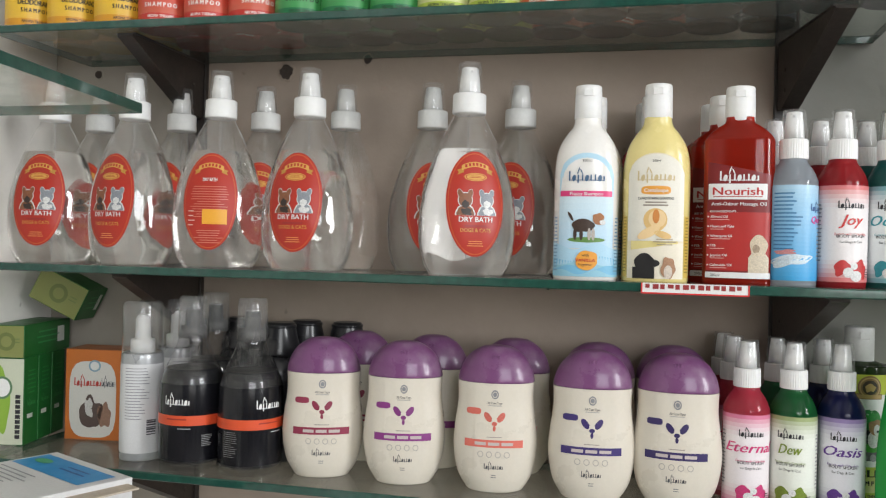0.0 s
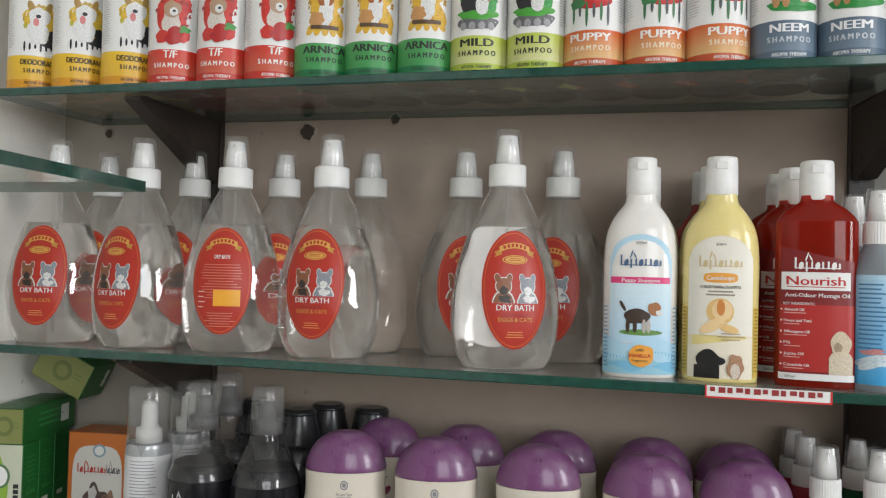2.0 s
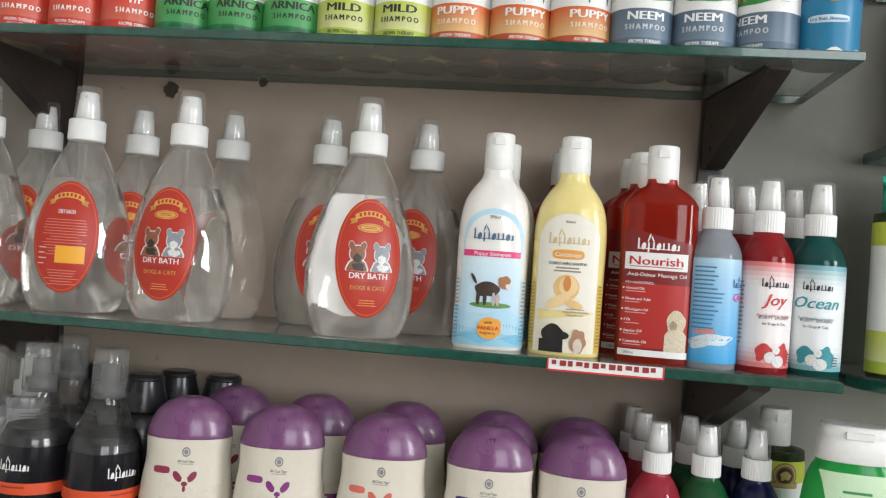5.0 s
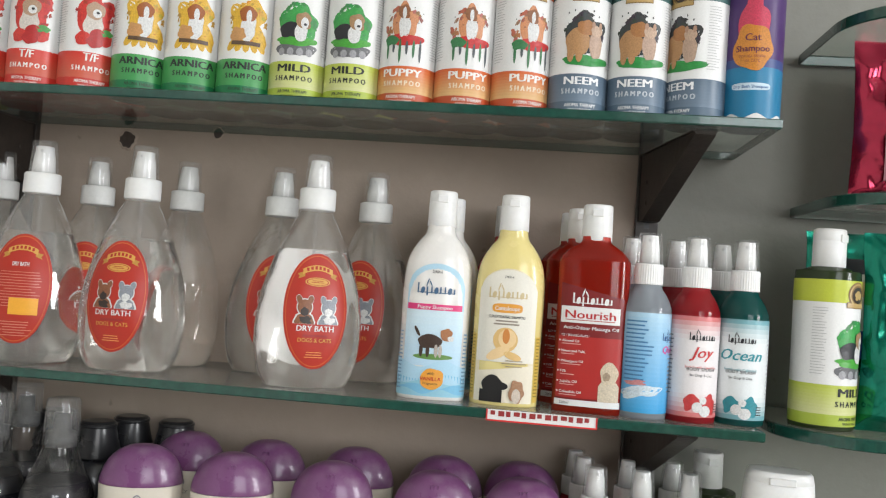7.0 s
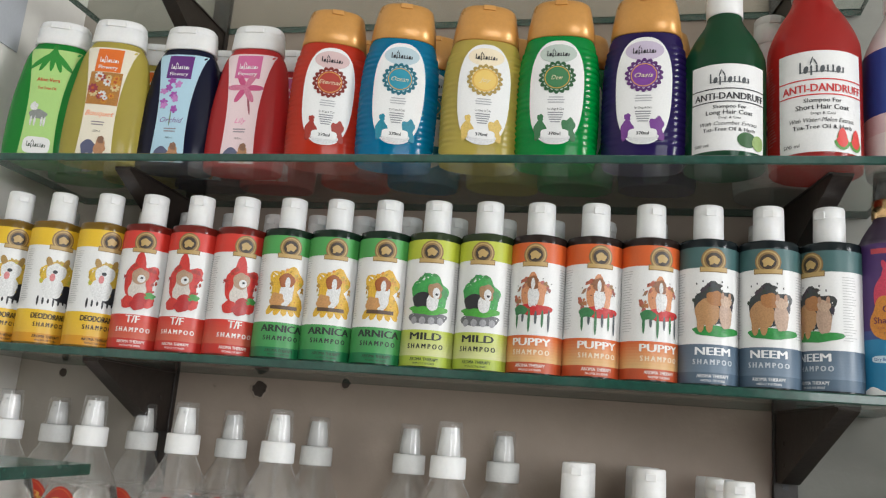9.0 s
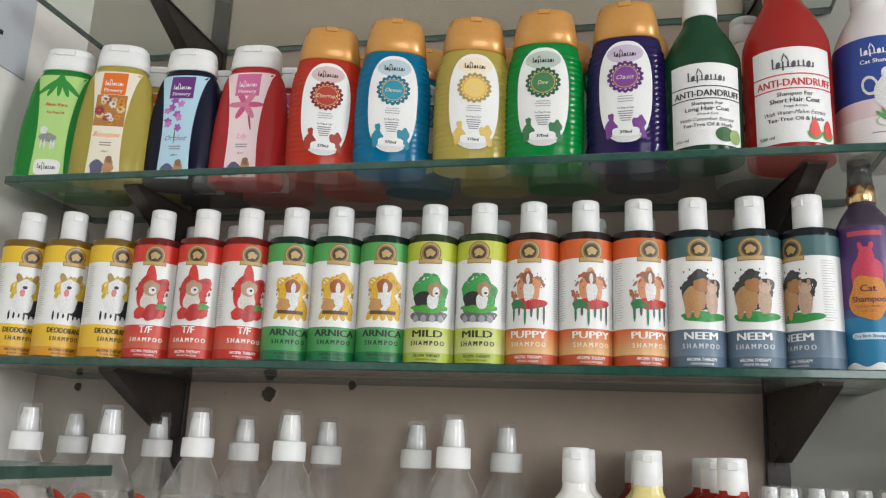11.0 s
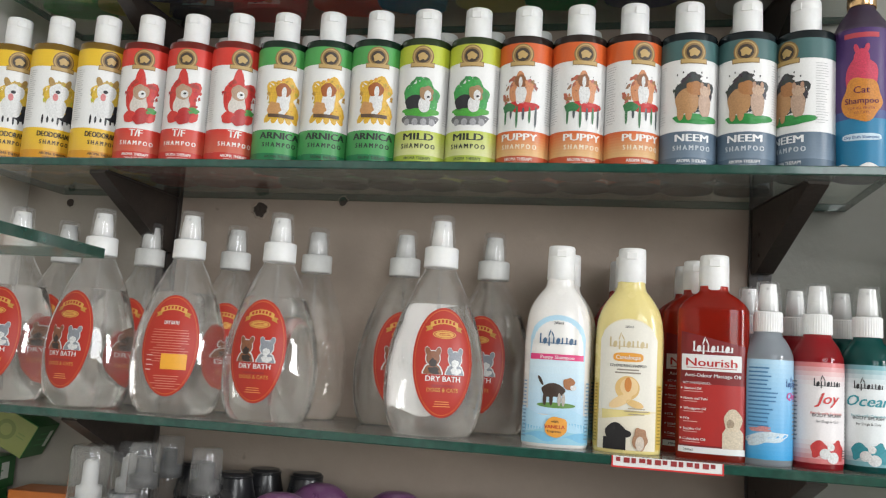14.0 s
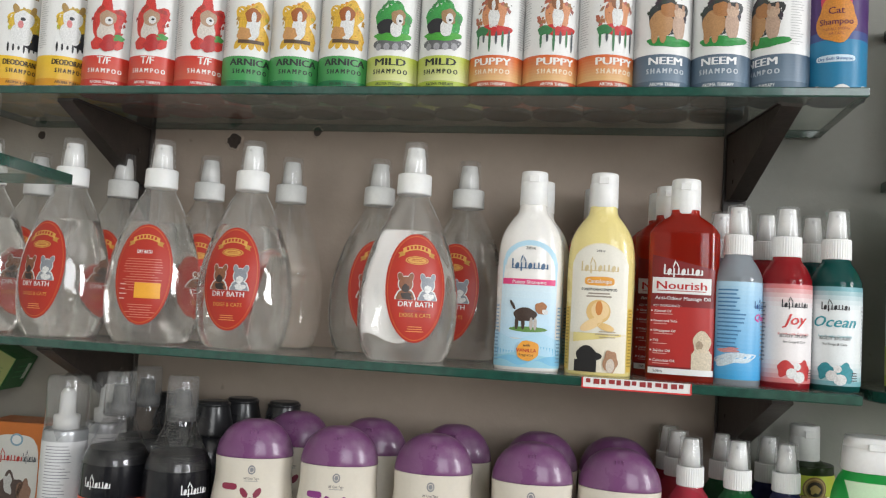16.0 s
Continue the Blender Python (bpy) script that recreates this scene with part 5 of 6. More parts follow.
def gold_bottle(word, col, art):
    ob = thing("conditioner_bottle", "ribbed " + art[1] + " shampoo bottle with gold cap", "bottle", "gold-capped ribbed bottles")
    GOLDB.mesh("body", liquid("gel", col, 0.3, 0.1, 0.45), ob, 64, art[1] + " translucent ribbed body")
    c = turned("flip_cap", [(0.132, 0.0315, 0.0215), (0.1328, 0.0328, 0.0225), (0.15, 0.0312, 0.021), (0.166, 0.0285, 0.0195), (0.1715, 0.0272, 0.0185), (0.174, 0.0245, 0.0165), (0.1748, 0.02, 0.014)], GOLD_CAP, ob, 52, "matt gold flip cap", 2.5)
    part("thumb_tab", box_bm(-0.006, -0.0205, 0.167, 0.006, -0.017, 0.1725, 0.0007), GOLD_CAP, c)
    flat = Skin([(z, a_ + 0.0009, b_ + 0.0006) for z, a_, b_ in GOLDB.plain], 2.4, smooth=False)
    a = Art(flat)
    vase = lambda t: (1 / (abs(math.cos(t)) ** 2.6 + abs(math.sin(t)) ** 2.6) ** (1 / 2.6)) * (1 + 0.06 * math.sin(t))
    deep = ink(*art[0])
    a.star("label", 0, 0.0675, 0.0245, 0.055, ink(0.8, 0.8, 0.79), 2, vase, 56)
    a.star("border", 0, 0.111, 0.017, 0.0105, ink(*[0.45 + 0.5 * c for c in art[0]]), 3, None, 32)
    a.mark(0, 0.108, 0.022, 0.006, K, 5)
    a.star("seal", 0, 0.085, 0.0172, 0.0178, ink(*[c * 0.5 for c in art[0]]), 4, lambda t: 0.86 + 0.14 * abs(math.sin(9 * t)), 144, 0, 0.8)
    a.star("seal", 0, 0.085, 0.0127, 0.0132, deep, 4, None, 40)
    a.star("seal", 0, 0.085, 0.0116, 0.012, GOLD, 5, None, 40, 0, 0.93)
    a.text(word, 0, 0.0825, 0.0068, ink(0.75, 0.66, 0.45), 6, 0.0, 0.35, 0.0029 * len(word) + 0.002)
    a.lines(0, 0.0645, 0.019, 0.008, 3, ink(0.4, 0.4, 0.42), 4, 3, fill=0.35)
    a.text("for Dogs & Cats", 0, 0.0508, 0.003, K, 4, 0, 0, 0.015)
    a.lines(0, 0.0485, 0.015, 0.012, 5, ink(0.25, 0.25, 0.27), 4, 6, fill=0.4)
    a.blob("picture", -0.0135, 0.03, 0.0055, 0.0105, deep, 3, 0.25, 3)
    a.blob("picture", 0.0125, 0.0315, 0.0065, 0.011, deep, 3, 0.3, 5)
    a.blob("picture", -0.0135, 0.043, 0.003, 0.0035, deep, 3, 0.2, 5)
    a.blob("picture", 0.0, 0.022, 0.012, 0.0055, ink(0.8, 0.8, 0.8), 4, 0.25, 8)
    a.star("bar", 0, 0.0265, 0.0125, 0.0046, W, 6, squircle, 28)
    a.text("370ml", 0, 0.0248, 0.0046, K, 7, 0.02)
    a.finish(ob, "white vase-shaped printed label")
    return ob


golds = [gold_bottle("Eternal", (0.9, 0.07, 0.03), ((0.4, 0.04, 0.025), "red")), gold_bottle("Ocean", (0.0, 0.32, 0.62), ((0.02, 0.27, 0.38), "blue")), gold_bottle("Joy", (0.86, 0.7, 0.16), ((0.78, 0.55, 0.15), "yellow")), gold_bottle("Dew", (0.0, 0.48, 0.09), ((0.05, 0.2, 0.08), "green")), gold_bottle("Oasis", (0.04, 0.02, 0.17), ((0.2, 0.05, 0.3), "violet"))]
for i, (made, x, h) in enumerate(zip(golds, (-0.315, -0.242, -0.158, -0.085, -0.005), (0.0, 0.002, 0.0, 0.0, 0.0))):
    put(made, pose(x, 0.785, Z_E, 0, 0, face(x, 0.785, (-2, -1, 3, -4, -3)[i])), (0.932, 0.955, 0.925, 0.94, 0.95)[i])
    put(made, pose(x + 0.014, 0.853, Z_E, 0, 0, face(x, 0.785)))

# large round anti-dandruff bottles
TALL = Skin([(0, 0.033, 0.033), (0.002, 0.0355, 0.0355), (0.05, 0.0362, 0.0362), (0.1, 0.0362, 0.0362), (0.115, 0.034, 0.034), (0.132, 0.027, 0.027), (0.146, 0.0192, 0.0192), (0.154, 0.016, 0.016), (0.16, 0.0155, 0.0155)], 2.0, True)


def tall_bottle(kind):
    col, word, look_of = {"long": ((0.02, 0.125, 0.055), "Long Hair Coat", "dark green"), "short": ((0.66, 0.045, 0.04), "Short Hair Coat", "red"), "cat": ((0.78, 0.74, 0.74), "", "white and blue cat")}[kind]
    ob = thing("shampoo_bottle", "large round " + look_of + " shampoo bottle with white cap", "bottle", "large round shampoo bottles")
    TALL.mesh("body", liquid("tinted_bottle", col, 0.3 if kind != "cat" else 0.0, 0.12, 0.5 if kind != "cat" else 0.1), ob, 60)
    flip_cap(ob, 0.1575, 0.0165, 0.03, None, True)
    a = Art(TALL)
    if kind == "cat":
        half = math.pi * 0.0362 * 0.97
        a.fade("label", -half, 0.006, half, 0.11, [(0.02, 0.06, 0.3)] * 7 + [(0.75, 0.6, 0.62)] * 2 + [(0.82, 0.76, 0.76)] * 3, 1)
        a.mark(0, 0.092, 0.032, 0.008, W)
        a.text("Cat Shampoo", 0, 0.0835, 0.0058, W, 3, 0.015, 0, 0.032)
        a.blob("picture", 0.004, 0.054, 0.0105, 0.0155, W, 3, 0.12, 4)
        a.star("picture", 0.006, 0.0725, 0.006, 0.006, W, 4, None, 20)
        a.star("picture", -0.0095, 0.062, 0.0068, 0.0095, W, 3, None, 28, 0.2, 0.7)
        for t in (-0.8, -0.4, 0, 0.4, 0.8):
            a.star("picture", 0.004 + t * 0.006, 0.033 - abs(t) * 0.002, 0.0015, 0.008, ink(0.1, 0.4, 0.1), 5, None, 12, -t)
        a.star("picture", 0.004, 0.0275, 0.011, 0.006, ink(0.5, 0.65, 0.5), 4, None, 28, 0, 0.85)
        a.lines(0, 0.0175, 0.03, 0.003, 1, ink(0.3, 0.25, 0.35), 3, 3)
        a.rect("bar", 0.0, 0.0088, 0.012, 0.0125, ink(0.05, 0.08, 0.4), 3)
    else:
        ac = K if kind == "long" else ink(0.62, 0.04, 0.04)
        a.rect("label", -0.0345, 0.007, 0.0345, 0.093, W, 1)
        a.mark(0, 0.074, 0.036, 0.0095, ink(0.08, 0.09, 0.1))
        a.rect("rule", -0.034, 0.0675, 0.034, 0.0685, ac, 3)
        a.rect("rule", -0.034, 0.0545, 0.034, 0.0555, ac, 3)
        a.text("ANTI-DANDRUFF", 0.001, 0.0575, 0.0095, ac, 3, 0.015, 0, 0.063)
        a.text("Shampoo For", 0, 0.0485, 0.005, K, 3, 0.012, 0, 0.028)
        a.text(word, 0, 0.0425, 0.006, K, 3, 0.012, 0, 0.04)
        a.text("Dogs & Cats", 0, 0.038, 0.0032, K, 3, 0, 0, 0.018)
        a.text("With " + ("Cucumber" if kind == "long" else "Water-Melon") + " Extract", 0, 0.0318, 0.0052, K, 3, 0.0, 0.3, 0.05)
        a.text("Tea-Tree Oil & Herb", 0, 0.026, 0.005, K, 3, 0.008, 0, 0.045)
        a.text("500 ml", -0.024, 0.0115, 0.0042, K, 3, 0, 0, 0.013)
        if kind == "long":
            a.star("fruit", 0.015, 0.018, 0.009, 0.0075, ink(0.02, 0.1, 0.02), 3, None, 28)
            a.star("fruit", 0.026, 0.0165, 0.0065, 0.0075, ink(0.3, 0.42, 0.15), 4, None, 24)
        else:
            for u in (0.014, 0.0265):
                a.star("fruit", u, 0.0175, 0.0068, 0.0085, ink(0.1, 0.3, 0.06), 3, lambda t: 1.0 if math.sin(t) < 0 else 1 - 0.35 * abs(math.cos(t)), 28)
                a.star("fruit", u, 0.019, 0.0056, 0.0085, ink(0.7, 0.06, 0.05), 4, lambda t: 0.9 if math.sin(t) < 0 else 1 - 0.35 * abs(math.cos(t)), 28)
        a.lines(-0.045, 0.088, 0.014, 0.07, 26, ink(*[0.2 + 0.5 * c for c in col]), 2, 4, True, 0.28)
    a.finish(ob, "white printed label" if kind != "cat" else "blue and pale pink printed label")
    return ob


tl, ts, tc = tall_bottle("long"), tall_bottle("short"), tall_bottle("cat")
put(tl, pose(0.0655, 0.787, Z_E, 0, 0, 2), 0.93)
put(ts, pose(0.1435, 0.795, Z_E, 0, 0, -1), 1.07, 1.09)
put(tc, pose(0.222, 0.80, Z_E, 0, 0, -8))
put(tc, pose(0.118, 0.868, Z_E, 0, 0, 8))

# ---- lower row ----
CREAM = Skin([(0, 0.0245, 0.017), (0.002, 0.0275, 0.0195), (0.016, 0.0355, 0.023), (0.04, 0.0398, 0.0245), (0.06, 0.0388, 0.024), (0.08, 0.0362, 0.023), (0.09, 0.0358, 0.023), (0.1, 0.0362, 0.023), (0.1025, 0.0362, 0.023)], 2.05)


def cream_bottle(accent):
    ob = thing("pet_wash_bottle", "cream oval pet wash bottle with domed purple cap", "bottle", "cream pet wash bottles")
    CREAM.mesh("body", surface("cream_plastic", (0.7, 0.645, 0.555), 0.3, vary=0.03, coat=0.3, sub=0.04), ob, 56, "glossy cream body")
    cap = Skin([(0.1027, 0.0352, 0.0222), (0.1032, 0.0362, 0.0232), (0.108, 0.0357, 0.0229), (0.116, 0.0333, 0.0215), (0.125, 0.028, 0.0185), (0.131, 0.0212, 0.0148), (0.1352, 0.0128, 0.0095), (0.1365, 0.004, 0.003)], 2.0).mesh("cap", surface("purple_plastic", (0.175, 0.058, 0.165), 0.3, vary=0.05, dirt=(0.34, 0.27, 0.32), dirt_amount=0.8, coat=0.3), ob, 52, "glossy domed purple cap")
    for k in range(3):
        part("grip_rib", box_bm(-0.004 + 0.003 * k, -0.0185, 0.1235, -0.0025 + 0.003 * k, -0.0165, 0.1285, 0.0004), surface("purple_plastic", (0.175, 0.058, 0.165), 0.28), cap)
    a = Art(CREAM)
    ac = ink(*accent)
    a.rect("label", -0.0185, 0.0125, 0.0185, 0.098, surface("cream_plastic", (0.7, 0.645, 0.555), 0.3), 1)
    a.star("emblem", 0, 0.0925, 0.0035, 0.0042, ink(0.25, 0.25, 0.27), 2, None, 20, 0, 0.7)
    a.star("emblem_core", 0, 0.0925, 0.0018, 0.0022, ink(0.25, 0.25, 0.27), 2, None, 16)
    a.text("All Coat Type", 0, 0.0835, 0.0032, ink(0.15, 0.14, 0.14), 2, 0.006, 0, 0.014)
    a.lines(0, 0.0825, 0.018, 0.002, 1, ink(0.4, 0.38, 0.36), 2, 3)
    a.star("bar", -0.0195, 0.0765, 0.0068, 0.003, ac, 2, squircle, 24)
    for sx in (-1, 1):
        a.star("picture", sx * 0.0062, 0.0715, 0.0028, 0.0052, ac, 2, None, 18, -0.6 * sx)
        a.star("picture", sx * 0.0035, 0.0705, 0.0013, 0.0013, ac, 2, None, 12)
    a.star("picture", 0, 0.0655, 0.0026, 0.002, ac, 2, None, 16)
    a.star("picture", 0, 0.0612, 0.0014, 0.0026, ac, 2, None, 14)
    a.lines(0, 0.0535, 0.02, 0.002, 1, ink(0.3, 0.26, 0.24), 2, 3)
    a.rect("bar", -0.0275, 0.0435, 0.0265, 0.0505, ac, 2)
    for k in range(3):
        a.rect("print_bar", -0.018 + 0.0125 * k, 0.0455, -0.0075 + 0.0125 * k, 0.0484, ink(0.55, 0.48, 0.46), 3)
    for k in range(4):
        a.star("symbol", -0.0125 + 0.0082 * k, 0.037, 0.0028, 0.003, ink(0.45, 0.42, 0.38), 2, None, 18, 0, 0.75)
    a.mark(0, 0.0235, 0.019, 0.0052, ink(0.08, 0.08, 0.09), 2)
    a.lines(0, 0.018, 0.005, 0.004, 2, ink(0.2, 0.2, 0.2), 2, 6)
    a.finish(ob, "cream printed label with coloured bar")
    return ob


washes = [cream_bottle(c) for c in ((0.28, 0.03, 0.07), (0.25, 0.04, 0.22), (0.7, 0.16, 0.12), (0.05, 0.03, 0.16), (0.04, 0.025, 0.12))]
for i, (x, y, yaw) in enumerate(((-0.3089, 0.797, 18), (-0.2247, 0.798, 13), (-0.1349, 0.80, 7), (-0.0443, 0.80, 4), (0.0325, 0.806, -2))):
    put(washes[i], pose(x, y, Z_B, 0, 0, yaw))
for i, (x, y) in enumerate(((-0.296, 0.872), (-0.213, 0.866), (-0.128, 0.87), (-0.043, 0.868), (0.03, 0.873))):
    put(washes[i], pose(x, y, Z_B, 0, 0, 6 - 3 * i))

# dark grooming sprays with clear overcaps
DARK = Skin([(0, 0.0285, 0.0285), (0.002, 0.0312, 0.0312), (0.04, 0.0322, 0.0322), (0.085, 0.0312, 0.0312), (0.1, 0.0265, 0.0265), (0.115, 0.0195, 0.0195), (0.127, 0.0152, 0.0152), (0.134, 0.0145, 0.0145)], 2.0, True)


def dark_spray():
    ob = thing("grooming_spray", "dark grooming spray bottle with orange band, clear overcap", "bottle", "dark grooming sprays")
    fill = DARK.mesh("body", clear("smoky_plastic", (0.88, 0.87, 0.87), 0.035, 0.05, dents=0.2), ob, 56, "clear smoky plastic body")
    Skin([(z, a - 0.001, b - 0.001) for z, a, b in DARK.rings if 0.003 < z < 0.101], smooth=False).mesh("contents", surface("dark_fill", (0.008, 0.008, 0.011), 0.35, vary=0.1), ob, 40, "near-black liquid")
    a = Art(DARK)
    h = math.pi * 0.0315 * 0.8
    a.rect("label", -h, 0.01, h, 0.086, surface("black_film", (0.01, 0.01, 0.013), 0.17, vary=0.1, scale=60), 1)
    a.rect("band", -h, 0.0455, h, 0.0555, ink(0.7, 0.09, 0.03), 2)
    a.mark(0.004, 0.066, 0.028, 0.0085, W)
    a.lines(0.004, 0.0525, 0.03, 0.004, 1, ink(0.35, 0.03, 0.02), 3, 3)
    a.lines(0.012, 0.043, 0.018, 0.002, 1, ink(0.6, 0.6, 0.6), 3, 4)
    a.lines(-0.035, 0.043, 0.016, 0.026, 13, ink(0.3, 0.3, 0.3), 3, 5, True, 0.22)
    a.lines(0.035, 0.036, 0.012, 0.012, 7, ink(0.4, 0.4, 0.4), 3, 6, True, 0.3)
    a.finish(ob, "black printed label with orange band")
    turned("pump", [(0.13, 0.0135), (0.142, 0.013), (0.143, 0.008), (0.158, 0.0075), (0.16, 0.0065)], surface("grey_pump_plastic", (0.12, 0.12, 0.12), 0.35), ob, 32)
    Skin([(0.131, 0.0155, 0.0155), (0.17, 0.0145, 0.0145), (0.1725, 0.013, 0.013), (0.173, 0.01, 0.01)], smooth=False).mesh("overcap", clear("hazy_overcap", (0.93, 0.925, 0.92), 0.14, 0.1, 1.0, (0.9, 0.9, 0.9)), ob, 36, "hazy clear overcap")
    return ob


dk = dark_spray()
for x, y, yaw in ((-0.4482, 0.787, -5), (-0.3832, 0.788, 52), (-0.462, 0.858, 20)):
    put(dk, pose(x, y, Z_B, 0, 0, yaw))


def black_cap_bottle():
    ob = thing("grooming_bottle", "dark plastic bottle with tapered black cap", "bottle", "black-capped bottles")
    Skin([(0, 0.026, 0.026), (0.002, 0.028, 0.028), (0.08, 0.0285, 0.0285), (0.1, 0.025, 0.025), (0.11, 0.019, 0.019)], 2.0).mesh("body", surface("dark_bottle_plastic", (0.02, 0.02, 0.024), 0.25, coat=0.3), ob, 40)
    turned("cap", [(0.109, 0.0225), (0.112, 0.0228), (0.138, 0.0165), (0.14, 0.0165), (0.1435, 0.015), (0.144, 0.012)], surface("black_plastic", (0.018, 0.018, 0.02), 0.28, coat=0.2), ob, 40, "glossy black tapered cap")
    a = turned("cap_ring", [(0.1385, 0.0172), (0.1415, 0.0172)], surface("black_plastic", (0.018, 0.018, 0.02), 0.28), ob, 32)
    return ob


bc = black_cap_bottle()
for x, y in ((-0.443, 0.885), (-0.379, 0.846), (-0.365, 0.886), (-0.316, 0.882)):
    put(bc, pose(x, y, Z_B))


def silver_spray():
    ob = thing("grooming_spray", "silver-grey spray bottle with hazy clear overcap", "bottle", "silver sprays")
    b = Skin([(0, 0.0195, 0.0195), (0.0015, 0.0212, 0.0212), (0.05, 0.0215, 0.0215), (0.106, 0.0213, 0.0213), (0.108, 0.019, 0.019)], 2.0, True)
    b.mesh("body", surface("silver_plastic", (0.42, 0.43, 0.44), 0.3, 0.35, vary=0.06), ob, 48)
    a = Art(b)
    a.rect("label", -0.045, 0.008, 0.045, 0.1, ink(0.72, 0.72, 0.73), 1)
    a.lines(-0.002, 0.096, 0.026, 0.055, 18, ink(0.3, 0.3, 0.32), 2, 5, True, 0.26)
    for k in range(7):
        a.rect("code_bar", 0.008, 0.027 + 0.0024 * k, 0.018, 0.0282 + 0.0024 * k + 0.0004 * (k % 3), ink(0.08, 0.08, 0.09), 2)
    a.finish(ob, "grey printed label")
    turned("pump", [(0.108, 0.0125), (0.124, 0.0125), (0.1255, 0.008), (0.146, 0.0075), (0.15, 0.005)], WHITE, ob, 32, "white pump under the overcap")
    Skin([(0.108, 0.0208, 0.0208), (0.16, 0.0204, 0.0204), (0.1635, 0.0188, 0.0188), (0.1645, 0.016, 0.016)], smooth=False).mesh("overcap", clear("hazy_overcap", (0.93, 0.925, 0.92), 0.14, 0.1, 1.0, (0.9, 0.9, 0.9)), ob, 40, "hazy clear overcap")
    return ob


sv = silver_spray()
put(sv, pose(-0.5127, 0.797, Z_B, 0, 0, 25))
put(sv, pose(-0.508, 0.858, Z_B, 0, 0, 60))


# cartons in the corner
def carton(name, label, w, d, h, side, front, m, group=""):
    """A printed cardboard box: front face toward -y, worn edges."""
    ob = thing(name, label, "box", group)
    ob.matrix_basis = m
    part("carton", box_bm(-w / 2, 0, 0, w / 2, d, h, 0.0008), side, ob)
    front(ob, w, d, h)
    return ob


class Flat(Skin):
    def __init__(self, m):
        self.m = m

    def point(self, u, v, off):
        return tuple(self.m @ Vector((u, -off, v)))


GREEN_CARD = surface("green_card", (0.012, 0.115, 0.022), 0.35, vary=0.1, scale=60)


def orange_front(ob, w, d, h):
    a = Art(Flat(Matrix.Translation((0, 0, 0))))
    a.rect("front_print", -w / 2 + 0.001, 0.001, w / 2 - 0.001, h - 0.001, ink(0.6, 0.17, 0.03), 1)
    a.star("panel", 0, h * 0.45, w * 0.42, h * 0.42, ink(0.72, 0.7, 0.66), 2, squircle, 36)
    a.star("emblem", 0.002, h * 0.82, 0.0072, 0.0068, ink(0.25, 0.4, 0.5), 3, None, 24)
    a.star("emblem", 0.002, h * 0.82, 0.0052, 0.0048, W, 4, None, 24)
    a.mark(-0.006, h * 0.6, 0.034, 0.009, ink(0.55, 0.05, 0.04), 4)
    a.mark(0.018, h * 0.6, 0.016, 0.009, ink(0.05, 0.06, 0.08), 4)
    a.blob("picture", -0.002, h * 0.3, 0.013, 0.018, ink(0.12, 0.08, 0.07), 3, 0.3, 4)
    a.blob("picture", 0.014, h * 0.28, 0.008, 0.014, ink(0.35, 0.2, 0.14), 3, 0.3, 7)
    a.blob("picture", -0.004, h * 0.36, 0.005, 0.01, ink(0.7, 0.68, 0.66), 4, 0.3, 5)
    a.finish(ob, "orange printed front with white panel")


carton("supplement_box", "orange and white supplement carton on glass shelf", 0.066, 0.045, 0.103, surface("orange_card", (0.5, 0.15, 0.04), 0.4, vary=0.1), orange_front, pose(-0.606, 0.845, Z_B, 0, 0, 8))


def green_front(ob, w, d, h):
    a = Art(Flat(Matrix.Translation((0, 0, 0))))
    a.rect("front_print", -w / 2 + 0.001, 0.001, w / 2 - 0.001, h - 0.001, ink(0.55, 0.58, 0.45), 1)
    a.blob("swoosh", -0.01, h * 0.5, 0.012, h * 0.42, ink(0.25, 0.42, 0.05), 2, 0.2, 3)
    a.star("emblem", -0.006, h * 0.66, 0.0115, 0.0125, ink(0.1, 0.2, 0.1), 3, None, 24)
    a.star("emblem", -0.006, h * 0.66, 0.009, 0.01, W, 4, None, 24)
    for k in range(9):
        a.rect("print_bar", w / 2 - 0.0095, h * 0.08 + 0.0055 * k, w / 2 - 0.004, h * 0.08 + 0.0055 * k + 0.0042, K, 3)
    a.finish(ob, "white and lime printed front")
    b = Art(Flat(Matrix.Translation((w / 2, d / 2, 0)) @ pose(0, 0, 0, 0, 0, 90)))
    b.mark(0, h * 0.45, d * 0.6, 0.006, ink(0.05, 0.26, 0.07), 1)
    b.lines(0, h * 0.85, d * 0.7, h * 0.3, 6, ink(0.03, 0.2, 0.05), 1, 3, fill=0.3)
    b.rect("price_sticker", -d * 0.3, h * 0.3, d * 0.1, h * 0.35, ink(0.5, 0.53, 0.47), 1)
    b.finish(ob, "green printed side")


for k in range(3):
    carton("supplement_box", "green supplement carton with white printed front", 0.037, 0.03, 0.096, GREEN_CARD, green_front, pose(-0.657, 0.797, Z_B, 0, 0, 12) @ pose(-0.0185 + 0.0004 * k, 0.0304 * k, 0), "green cartons in the corner")


